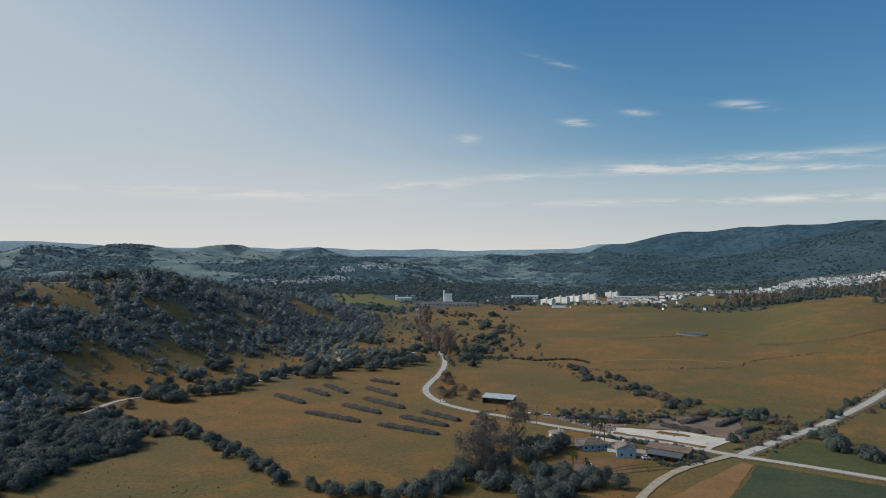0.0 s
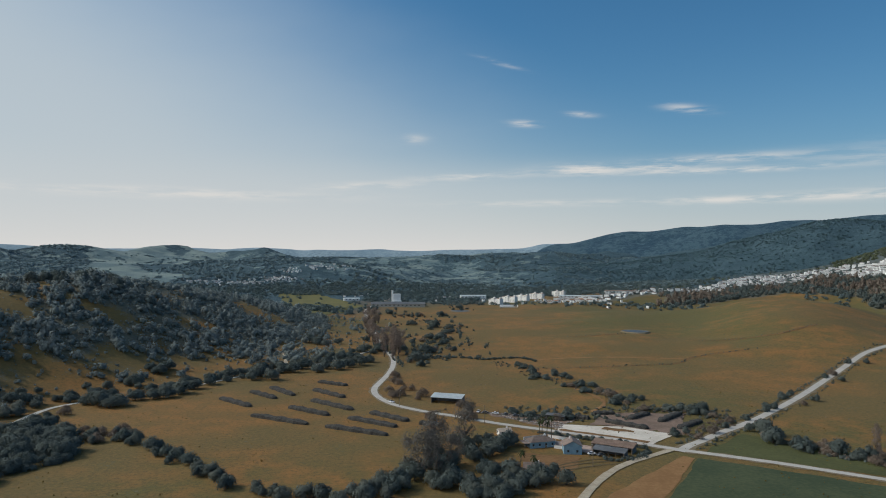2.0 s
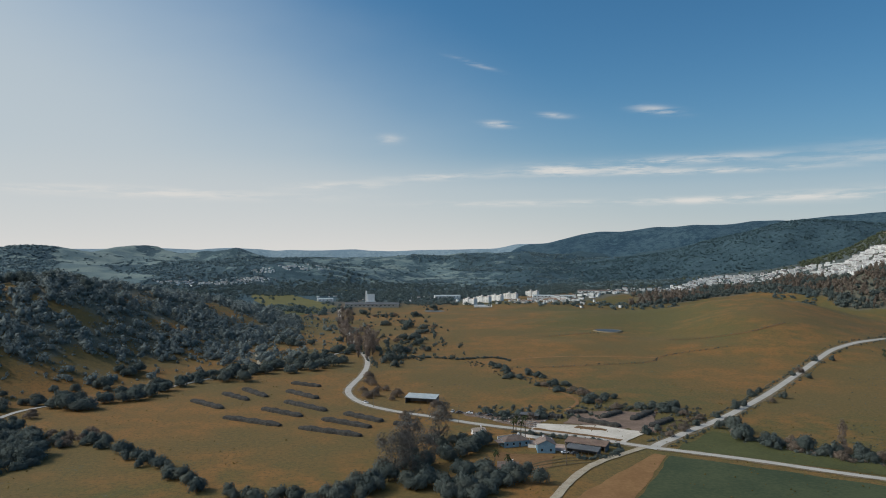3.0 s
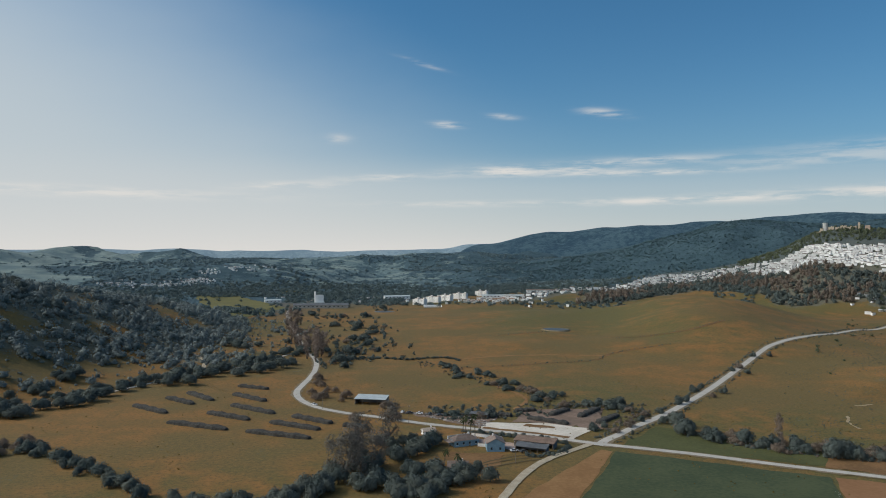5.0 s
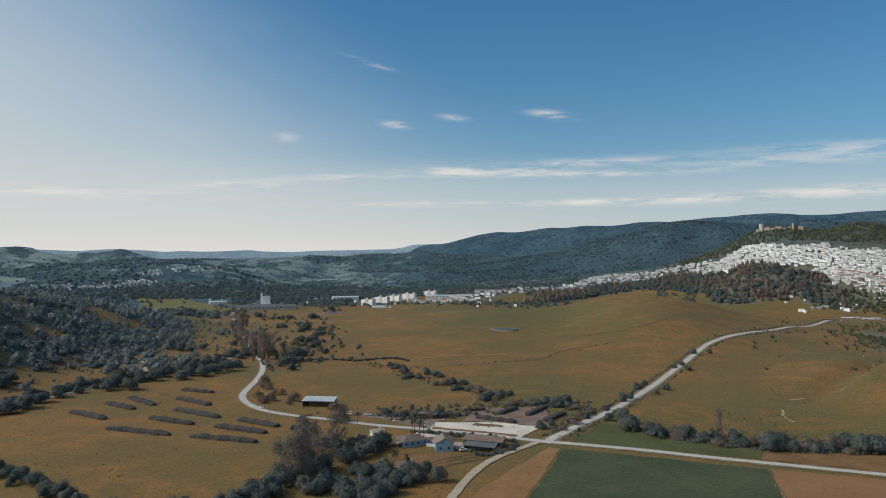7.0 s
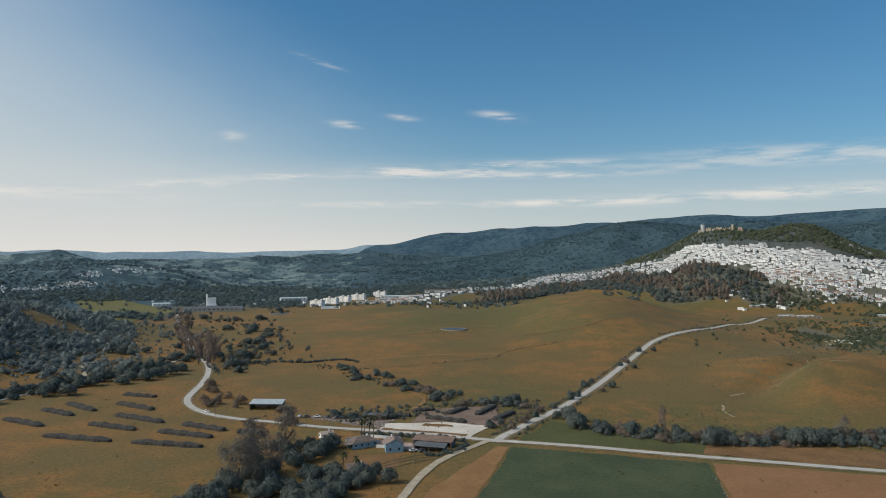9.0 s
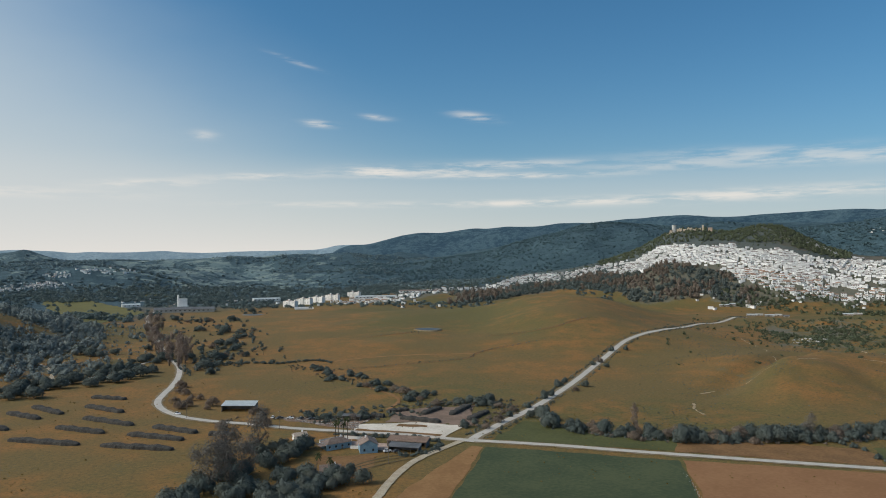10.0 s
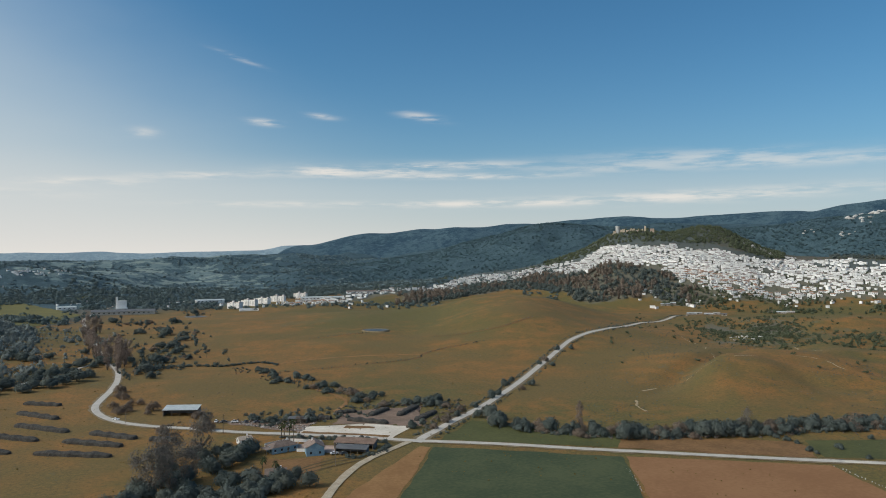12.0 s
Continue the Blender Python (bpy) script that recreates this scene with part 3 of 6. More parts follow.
DITCH_B = [(340, 760), (376, 741), (410, 728), (437, 735), (469, 750)]
DITCH_C = [(210, 831), (248, 825), (279, 829)]
SCAR_A = [(312, 364), (324, 387), (346, 414), (366, 421), (397, 425), (421, 426), (455, 423), (493, 428)]
SCAR_B = [(528, 430), (541, 412), (535, 383), (532, 349), (536, 329)]
SCAR_C = [(610, 647), (568, 573), (493, 477), (461, 431)]
SCAR_D = [(649, 524), (626, 496), (600, 457), (581, 415)]
PALE_TRACK = [(137, 670), (182, 679), (225, 676), (264, 666), (286, 657)]
PALM_SPOTS = [(81, 383), (82, 380), (85, 382), (87, 379), (62, 335), (68, 330)]
FARM_HEDGE = [(94, 389), (103, 382), (114, 375), (124, 367), (131, 360)]
YELLOW_FIELD = [(-279.8, 1770.4), (-218.1, 1908.5), (-53.7, 1398.0), (-117.6, 1031.3)]
GREEN_PATCH = [(-86.2, 1952.5), (-29.1, 1984.6), (-23.1, 1887.6), (-86.8, 1866.0)]
BAND = [(71.9, 467.8), (223.7, 451.1), (203.5, 417.0), (76.9, 423.2)]
FARM_GRASS = [(67.6, 356.3), (95.4, 346.2), (76.1, 314.4), (62.0, 326.7)]
SPUR_PATH = [(-122.4, 583.3), (-114.5, 607.3), (-105.6, 620.9), (-92.1, 609.5), (-98.7, 681.1), (-107.5, 716.3), (-116.6, 733.8)]
# ---- end of plan
LOT_STRIP = [(97, 402), (109, 393), (126, 381), (138, 371)]
LOT_ISLAND = [(123, 404), (131, 398), (138, 394)]
STONE_ROW = [(311, 228), (306, 212), (302, 199)]
FIELD_STONES = [(219, 267), (211, 252), (203, 238)]
LONE_BUSHES = [(322, 247), (323, 252), (337, 230), (374, 254), (340, 248), (330, 278), (330, 271), (330, 265)]
STREAM_PATH = [(135, 537), (141, 513), (145, 491), (145, 473), (136, 457), (128, 446)]

# ---- mesh helpers
def mesh_of(name, verts, faces, mat, smooth_faces=False, normals=None):
    """A mesh from numpy arrays; faces: one array of triangles or quads."""
    me = bpy.data.meshes.new(name)
    verts, faces = np.asarray(verts, np.float32), np.asarray(faces, np.int32)
    n, k = faces.shape
    me.vertices.add(len(verts))
    me.vertices.foreach_set("co", verts.ravel())
    me.loops.add(n * k)
    me.loops.foreach_set("vertex_index", faces.ravel())
    me.polygons.add(n)
    me.polygons.foreach_set("loop_start", np.arange(0, n * k, k, dtype=np.int32))
    me.polygons.foreach_set("use_smooth", np.full(n, smooth_faces))
    me.update(calc_edges=True)
    if normals is not None:
        me.normals_split_custom_set_from_vertices(normals.astype(np.float32).tolist())
    me.materials.append(mat)
    return me


def part(name, data, mat=None, parent=None, label=""):
    """Links a bmesh, or a mesh that is ready, as one object under a thing or a part."""
    if isinstance(data, bmesh.types.BMesh):
        me = bpy.data.meshes.new(name)
        bmesh.ops.recalc_face_normals(data, faces=data.faces)
        data.to_mesh(me)
        data.free()
        me.materials.append(mat)
        data = me
    ob = new(name, data)
    ob.parent = parent
    return tagged(ob, label)


def thing(name, label, category, group="", kind=""):
    return tagged(new(name), label, category, group, kind)


def box(bm, x0, y0, z0, x1, y1, z1, bevel=0.0):
    made = bmesh.ops.create_cube(bm, size=1, matrix=Matrix.LocRotScale(((x0 + x1) / 2, (y0 + y1) / 2, (z0 + z1) / 2), None, (x1 - x0, y1 - y0, z1 - z0)))
    if bevel:
        edges = list({e for v in made["verts"] for e in v.link_edges})
        bmesh.ops.bevel(bm, geom=edges, offset=bevel, segments=1, affect="EDGES")
    return bm


def boxed(*args, bevel=0.0):
    return box(bmesh.new(), *args, bevel=bevel)


def tube(bm, a, b, r0, r1, n=6):
    a, b = Vector(a), Vector(b)
    turn = (b - a).to_track_quat("Z", "Y").to_matrix().to_4x4()
    bmesh.ops.create_cone(bm, cap_ends=True, segments=n, radius1=r0, radius2=r1, depth=(b - a).length, matrix=Matrix.Translation((a + b) / 2) @ turn)
    return bm


def poly(bm, points, faces):
    vs = [bm.verts.new(p) for p in points]
    for f in faces:
        bm.faces.new([vs[i] for i in f])
    return bm


def z_at(x, y):
    return float(height(x, y))


# ---- ground: one sheet to the horizon
def ring_ground():
    az = np.radians(np.concatenate([np.arange(-180, -46, 4.0), np.arange(-46, 70, 0.33), np.arange(70, 180, 4.0)]))
    r = np.concatenate([[8, 30, 70, 110, 150], 180 * 1.0125 ** np.arange(0, 266)])
    r = r[r < 4860]
    n, m = len(az), len(r)
    rr, aa = np.meshgrid(r, az, indexing="ij")
    x, y = rr * np.sin(aa), rr * np.cos(aa)
    z = height(x, y)
    verts = np.concatenate([np.stack([x, y, z], -1).reshape(-1, 3), [[0, 0, z_at(0, 1)]]])
    i, j = np.meshgrid(np.arange(m - 1), np.arange(n), indexing="ij")
    a, b = i * n + j, i * n + (j + 1) % n
    quads = np.stack([a, b, b + n, a + n], -1).reshape(-1, 4)
    me = mesh_of("ground", verts, quads, M["ground"], True)
    deg = np.degrees(aa)
    green = 0.14 + 0.12 * smooth(2, 8, deg) + 0.10 * smooth(15, 30, deg) + 0.12 * smooth(37, 42, deg) + 0.45 * fbm(x, y, 240, 41, 4) + 0.3 * np.exp(-(((deg + 6) / 6) ** 2) - ((rr - 1100) / 180) ** 2) + 0.16 * smooth(31, 38, deg) * smooth(1700, 1200, rr)
    # worn and lush patches on the hill below the town: azimuth, distance, half widths, amount
    for a, d, wa, wd, k in ((40.4, 788, 0.8, 40, -0.9), (45.7, 690, 1.5, 22, -1.0), (41, 530, 0.5, 14, -1.0), (55.4, 543, 1.5, 16, -1.1), (52, 640, 3.5, 60, -0.35), (49, 980, 3.5, 110, 0.5), (44.5, 620, 1.6, 60, 0.35), (33, 620, 4, 90, -0.4), (36, 1250, 3, 120, 0.45), (29, 1330, 3, 70, 0.5)):
        green = green + k * np.exp(-(((deg - a) / wa) ** 2) - ((rr - d) / wd) ** 2)
    scrub = np.maximum(0.9 * wooded(x, y), 0.9 * smooth(-25, 25, rr - np.interp(deg, BELT_AZ, BELT_EDGE)) * smooth(20, 23, deg) * smooth(48, 44, deg))
    for a, d, wa, wd, k in ((45.9, 1040, 1.5, 75, 0.7), (49.6, 1050, 2.2, 95, 0.7), (49.8, 920, 1.9, 50, 0.6), (52, 1010, 6, 70, 0.35), (43.5, 610, 1.6, 40, 0.3), (47.5, 880, 3.5, 45, 0.45)):
        scrub = np.maximum(scrub, k * np.exp(-(((deg - a) / wa) ** 2) - ((rr - d) / wd) ** 2))
    lower, upper = np.interp(deg, TOWN_EDGE_AZ, TOWN_NEAR), np.interp(deg, TOWN_EDGE_AZ, TOWN_FAR)
    scrub = np.maximum(scrub, 0.95 * smooth(-60, 10, rr - lower) * smooth(90, 40, rr - upper) * smooth(13, 18, deg))
    wood = 0.24 + 0.24 * smooth(-22, -12, deg) + 0.52 * copse(x, y) + 0.5 * smooth(12, 24, deg) * smooth(2300, 2700, rr) + 0.22 * smooth(8, 13, deg) - 0.16 * smooth(-10, -20, deg) + 0.4 * smooth(2500, 1850, rr) + 0.3 * smooth(28, 32, deg) + 0.45 * smooth(10, 18, deg) * smooth(2450, 2750, rr)
    # share of the haze-tinted colours, growing with distance
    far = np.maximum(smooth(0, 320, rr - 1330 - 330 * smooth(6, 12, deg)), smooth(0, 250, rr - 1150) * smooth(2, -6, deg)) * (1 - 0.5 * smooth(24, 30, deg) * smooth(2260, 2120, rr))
    col = np.zeros((n * m + 1, 4), np.float32)
    col[:-1, 0], col[:-1, 1], col[:-1, 2], col[:, 3] = green.ravel(), scrub.ravel(), wood.ravel(), 1
    me.attributes.new("cover", "FLOAT_COLOR", "POINT").data.foreach_set("color", np.clip(col, 0, 1).ravel())
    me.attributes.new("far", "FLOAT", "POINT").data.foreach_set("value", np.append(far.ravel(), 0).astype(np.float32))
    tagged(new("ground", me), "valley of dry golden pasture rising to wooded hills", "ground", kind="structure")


def far_ranges(name, label, mat, az, cap, start, edge=0.0):
    """Hills on the horizon between azimuths; cap: the greatest elevation, start: the distance of their foot."""
    az = np.radians(az)
    r = np.concatenate([np.linspace(start - 20, 4640, 28), [4700, 4780, 4860]])
    rr, aa = np.meshgrid(r, az, indexing="ij")
    x, y = rr * np.sin(aa), rr * np.cos(aa)
    n, m = len(az), len(r)
    i, j = np.meshgrid(np.arange(m - 1), np.arange(n - 1), indexing="ij")
    a = i * n + j
    z = far_height(x, y, cap, start, edge)
    me = mesh_of(name, np.stack([x, y, z], -1).reshape(-1, 3), np.stack([a, a + 1, a + 1 + n, a + n], -1).reshape(-1, 4), M[mat], True)
    tagged(new(name, me), label, "hills", kind="structure")


def copse(x, y):
    """Woods among the fields of the rolling country, 0 to 1."""
    x, y = np.asarray(x, float), np.asarray(y, float)
    return smooth(-0.14, 0.14, fbm(0.85 * x + 0.3 * y, 0.45 * y - 0.25 * x, 210, 81, 4) + 0.35 * fbm(0.6 * x + 0.8 * y, 0.8 * x - 0.6 * y, 700, 85))


def wooded(x, y):
    """How dense trees stand on the spur, 0 to 1."""
    x, y = np.asarray(x, float), np.asarray(y, float)
    r, az = np.hypot(x, y), np.degrees(np.arctan2(x, y))
    foot = np.interp(az, (-60, -31, -23, -12, -6, 0, 4), (330, 440, 545, 610, 660, 800, 900))
    on = smooth(-10, 40, r - foot) * smooth(0, -5, az)
    # open slopes: azimuth, distance, half widths
    bend, shift = 1.1 * fbm(x, y, 70, 62), 22 * fbm(x, y, 60, 63)
    for a, d, wa, wd in ((-28.6, 700, 3.0, 48), (-25.2, 765, 2.2, 22), (-31.3, 657, 1.1, 10), (-27.5, 658, 2.0, 9), (-23.8, 580, 4.0, 30), (-18.2, 630, 4.5, 44), (-12.8, 658, 5.0, 48), (-5.0, 780, 3.6, 80), (-3.2, 920, 2.6, 90), (-10.5, 925, 2.6, 40), (-22.5, 722, 2.6, 12), (-5, 1120, 4, 70)):
        on = on * (1 - 0.97 * np.exp(-((((az + bend - a) / wa) ** 2 + ((r + shift - d) / wd) ** 2) ** 1.5)))
    return np.clip(on * (0.80 + 0.45 * fbm(x, y, 60, 61)) * (1 - 0.25 * smooth(-12, -4, az)), 0, 1)


ring_ground()
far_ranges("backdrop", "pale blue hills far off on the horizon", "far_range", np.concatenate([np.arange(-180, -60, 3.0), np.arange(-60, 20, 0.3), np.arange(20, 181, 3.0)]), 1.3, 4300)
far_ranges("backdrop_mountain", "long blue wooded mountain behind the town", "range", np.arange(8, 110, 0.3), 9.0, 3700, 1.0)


# ---- roads and plots, laid over the ground
def curve_through(points, step=4.0, closed=False):
    """A smooth line through the points, in even steps."""
    p = np.array(points, float)
    p = np.concatenate([p[-1:], p, p[:2]]) if closed else np.concatenate([2 * p[:1] - p[1:2], p, 2 * p[-1:] - p[-2:-1]])
    out = []
    for a, b, c, d in zip(p, p[1:], p[2:], p[3:]):
        n = max(2, int(np.hypot(*(c - b)) / step))
        t = np.linspace(0, 1, n, endpoint=False)[:, None]
        out.append(0.5 * (2 * b + (c - a) * t + (2 * a - 5 * b + 4 * c - d) * t**2 + (3 * b - a - 3 * c + d) * t**3))
    return np.concatenate(out + ([] if closed else [p[-2:-1]]))


def ribbon(name, points, width, mat, lift_by, label, category="road", ragged=0.0, seed=0):
    line = curve_through(points)
    d = np.gradient(line, axis=0)
    d /= np.hypot(*d.T)[:, None] + 1e-9
    side = np.stack([d[:, 1], -d[:, 0]], 1)
    rng = np.random.default_rng(seed)
    rows = []
    for s in np.linspace(-1, 1, 5):
        half = width / 2 * (1 + (ragged * rng.uniform(-1, 1, len(line)) if abs(s) == 1 else 0))
        q = line + side * (s * half)[:, None] if np.ndim(half) else line + side * s * half
        z = height(q[:, 0], q[:, 1]) + lift_by + 0.06 * (1 - s * s)
        rows.append(np.column_stack([q, z]))
    n, v = len(line), np.concatenate(rows)
    i, j = np.meshgrid(np.arange(4), np.arange(n - 1), indexing="ij")
    a = i * n + j
    me = mesh_of(name, v, np.stack([a, a + n, a + n + 1, a + 1], -1).reshape(-1, 4), mat, True)
    return tagged(new(name, me), label, category, kind="structure")


def plot(name, corners, mat, lift_by, label, category="field", edge=1.5, seed=0, n=40):
    """A four-sided plot that follows the ground, with uneven borders."""
    a, b, c, d = (np.array(p, float) for p in corners)
    u, v = np.meshgrid(np.linspace(0, 1, n), np.linspace(0, 1, n), indexing="ij")
    p = a * ((1 - u) * (1 - v))[..., None] + b * (u * (1 - v))[..., None] + c * (u * v)[..., None] + d * ((1 - u) * v)[..., None]
    rim = (np.minimum(np.minimum(u, 1 - u), np.minimum(v, 1 - v)) < 1e-6)[..., None]
    p = p + rim * edge * np.stack([wave(p[..., 0], p[..., 1], 9, seed), wave(p[..., 0], p[..., 1], 9, seed + 5)], -1)
    z = height(p[..., 0], p[..., 1]) + lift_by
    i, j = np.meshgrid(np.arange(n - 1), np.arange(n - 1), indexing="ij")
    k = i * n + j
    me = mesh_of(name, np.concatenate([p, z[..., None]], -1).reshape(-1, 3), np.stack([k, k + n, k + n + 1, k + 1], -1).reshape(-1, 4), mat, True)
    return tagged(new(name, me), label, category, kind="structure")


def beyond(points, far_first=0.0, far_last=0.0):
    """The line drawn on past its ends by some metres."""
    p = [np.array(q, float) for q in points]
    if far_first:
        p.insert(0, p[0] + (p[0] - p[1]) / np.linalg.norm(p[0] - p[1]) * far_first)
    if far_last:
        p.append(p[-1] + (p[-1] - p[-2]) / np.linalg.norm(p[-1] - p[-2]) * far_last)
    return p


plot("field_crop", GREEN_FIELD, M["crop"], 0.20, "young green crop in a square field", edge=1.0, seed=2)
plot("field_strip", GREEN_STRIP, M["crop_strip"], 0.18, "narrow mown green field beside the road", edge=1.5, seed=3)
plot("field_stubble", STUBBLE, M["stubble"], 0.16, "bare reddish-brown ploughed field", edge=0.8, seed=4)
plot("field_fallow", FALLOW, M["fallow"], 0.14, "narrow wedge of dry fallow grass", edge=0.8, seed=5)
plot("field_rough", ROUGH_STRIP, M["rough"], 0.12, "rough brown strip of weeds along the hedge", edge=2.5, seed=6)
plot("field_meadow", ((319, 243), (440, 160), (470, 205), (340, 268)), M["crop_strip"], 0.13, "green meadow with scattered bushes beside the road", edge=2.0, seed=28)
plot("yard", YARD, M["bare"], 0.12, "littered bare yard behind the road", "yard", edge=3, seed=7)
plot("bare_ground", BARE, M["bare"], 0.10, "trampled brown ground round the stacks", "yard", edge=5, seed=8)
plot("gravel_lot", (LOT[0], LOT[1], LOT[2], LOT[6]), M["chalk"], 0.24, "pale gravel parking lot beside the road", "lot", edge=1.5, seed=9)
plot("gravel_lot_end", (LOT[6], LOT[2], LOT[3], LOT[5]), M["chalk"], 0.242, "pale gravel apron at the road junction", "lot", edge=1.2, seed=10)
ribbon("lot_strip", LOT_STRIP, 4.5, M["rough"], 0.30, "strip of dry grass between lot and road", "verge", 0.3, 41)
ribbon("lot_island", LOT_ISLAND, 5.0, M["rough"], 0.30, "muddy island of weeds in the gravel lot", "verge", 0.5, 42)
ribbon("stream_path", STREAM_PATH, 3.0, M["fallow"], 0.3, "pale sandy path beside the stream", "path", 0.6, 43)
ribbon("ditch", DITCH_A, 2.6, M["rough"], 0.15, "dark overgrown ditch across the pasture", "ditch", 0.5, 11)
ribbon("ditch_upper", DITCH_B, 3.0, M["rough"], 0.25, "dark overgrown ditch high in the pasture", "ditch", 0.5, 12)
ribbon("ditch_pond", DITCH_C, 2.6, M["rough"], 0.25, "faint ditch running to the pond", "ditch", 0.5, 13)
ribbon("pale_track", PALE_TRACK, 4.0, M["fallow"], 0.14, "faint worn track across the pasture", "track", 0.5, 14)
scar_rng = np.random.default_rng(15)
for scar in (SCAR_A, SCAR_B, SCAR_C, SCAR_D):
    # broken pieces of bank, with grass between them
    line, at = curve_through(scar, 7.0), 0
    while at < len(line) - 3:
        run = int(scar_rng.integers(3, 6))
        piece = line[at : at + run] + scar_rng.normal(0, 0.8, line[at : at + run].shape)
        if len(piece) > 2:
            ribbon("scar", piece, scar_rng.uniform(0.6, 1.5), M["scar"], 0.2, "pale eroded bank on the grassy hill", "bank", 0.95, at)
        at += run + int(scar_rng.integers(0, 6))
plot("field_farm", FARM_GRASS, M["rough"], 0.12, "reddish dry grass below the farm", edge=3, seed=27)
plot("field_yellow", YELLOW_FIELD, M["yellow"], 0.4, "yellow-green field beyond the spur", edge=6, seed=25)
plot("field_far", GREEN_PATCH, M["yellow"], 0.5, "small yellow-green field in the valley", edge=4, seed=26)
ribbon("verge", beyond(MAIN_ROAD, 0, 260), 7.6, M["verge"], 0.22, "grassy gravel verge of the valley road", "verge", 0.25, 1)
ribbon("road", beyond(MAIN_ROAD, 0, 260), 4.6, M["asphalt"], 0.34, "worn grey asphalt valley road", "road", 0.02, 2)
ribbon("verge_town", TOWN_ROAD, 9, M["verge"], 0.21, "dry verge of the town road", "verge", 0.25, 3)
ribbon("road_town", TOWN_ROAD, 5.0, M["asphalt"], 0.33, "grey asphalt road climbing to the town", "road", 0.02, 4)
ribbon("road_dirt", beyond(DIRT_ROAD, 0, 90), 4.0, M["dirt"], 0.30, "pale dirt farm road", "road", 0.12, 5)
ribbon("road_hill", beyond(HILL_TRACK, 60, 0), 3.8, M["asphalt"], 0.32, "narrow pale lane at the foot of the wooded hill", "road", 0.1, 6)


# ---- plants
ICO = bmesh.new()
bmesh.ops.create_icosphere(ICO, subdivisions=1, radius=1)
ICO_V = np.array([v.co[:] for v in ICO.verts])
ICO_F = np.array([[v.index for v in f.verts] for f in ICO.faces])
ICO.free()


def crown_arrays(rng, lumps, cards, size, spread=(1.0, 1.0, 0.75), core=0.78, puff=1.0, loose=0.10):
    """Vertices, triangles and soft normals of a crown about 1 in radius: lumps with leaf sprays on them, uneven and open at the rim."""
    centre = rng.normal(0, 1, (lumps, 3))
    centre *= (0.62 * rng.uniform(0.15, 1, (lumps, 1)) ** 0.5) / np.linalg.norm(centre, axis=1)[:, None]
    centre[:, 2] = np.abs(centre[:, 2]) * 1.1 - 0.12
    if spread[2] > 1:
        # tall crowns: clumps up the whole height, widest at two thirds
        up = rng.uniform(0, 1, lumps)
        centre[:, 2] = up * 1.1
        centre[:, :2] *= (0.55 + 0.75 * np.sin(np.pi * up**1.2))[:, None]
    centre = centre * spread
    radius = rng.uniform(0.6, 1.0, lumps) * 0.58 * puff * (4 / max(lumps, 4)) ** 0.26
    verts, faces, normals, n = [], [], [], 0
    for c, r in zip(centre, radius) if core > 0.35 else ():
        verts.append(c + ICO_V * r * core * rng.uniform(0.8, 1.1, (len(ICO_V), 1)) * (1, 1, 0.85))
        faces.append(ICO_F + n)
        normals.append(ICO_V + 0.5 * c)
        n += len(ICO_V)
    which = rng.integers(0, lumps, cards)
    d = rng.normal(0, 1, (cards, 3))
    d /= np.linalg.norm(d, axis=1)[:, None]
    d[:, 2] = np.where(d[:, 2] < -0.5, -d[:, 2], d[:, 2])
    at = centre[which] + d * radius[which][:, None] * rng.uniform(0.8, 1.35, (cards, 1)) * (1, 1, 0.9)
    u = np.cross(d, rng.normal(0, 1, (cards, 3)))
    u /= np.linalg.norm(u, axis=1)[:, None] + 1e-9
    w = np.cross(d, u) + d * rng.uniform(-0.6, 0.6, (cards, 1))
    s = size * rng.uniform(0.6, 1.4, (cards, 1))
    tri = np.stack([at + u * s, at - u * s * 0.6 + w * s * 0.9, at - u * s * 0.5 - w * s * rng.uniform(0.5, 1.1, (cards, 1))], 1)
    verts.append(tri.reshape(-1, 3))
    normals.append(np.repeat(d + 0.5 * centre[which] + rng.normal(0, loose, (cards, 3)), 3, axis=0))
    faces.append(n + np.arange(3 * cards).reshape(-1, 3))
    v, soft = np.concatenate(verts), np.concatenate(normals)
    v[:, 2] -= v[:, 2].min()
    return v, np.concatenate(faces), soft / (np.linalg.norm(soft, axis=1)[:, None] + 1e-9)


def trunk_mesh(rng, h, r):
    """A tapered, slightly bent trunk with a few limbs."""
    bm = bmesh.new()
    bend = Vector((rng.uniform(-0.08, 0.08) * h, rng.uniform(-0.08, 0.08) * h, h * 0.55))
    tube(bm, (0, 0, -0.4), bend, r, r * 0.75, 7)
    tube(bm, bend, (bend.x * 1.2, bend.y * 1.2, h), r * 0.75, r * 0.5, 6)
    for _ in range(3):
        a = rng.uniform(0, 6.28)
        tube(bm, bend, (bend.x + math.cos(a) * h * 0.45, bend.y + math.sin(a) * h * 0.45, h * 1.05), r * 0.5, r * 0.25, 5)
    return bm


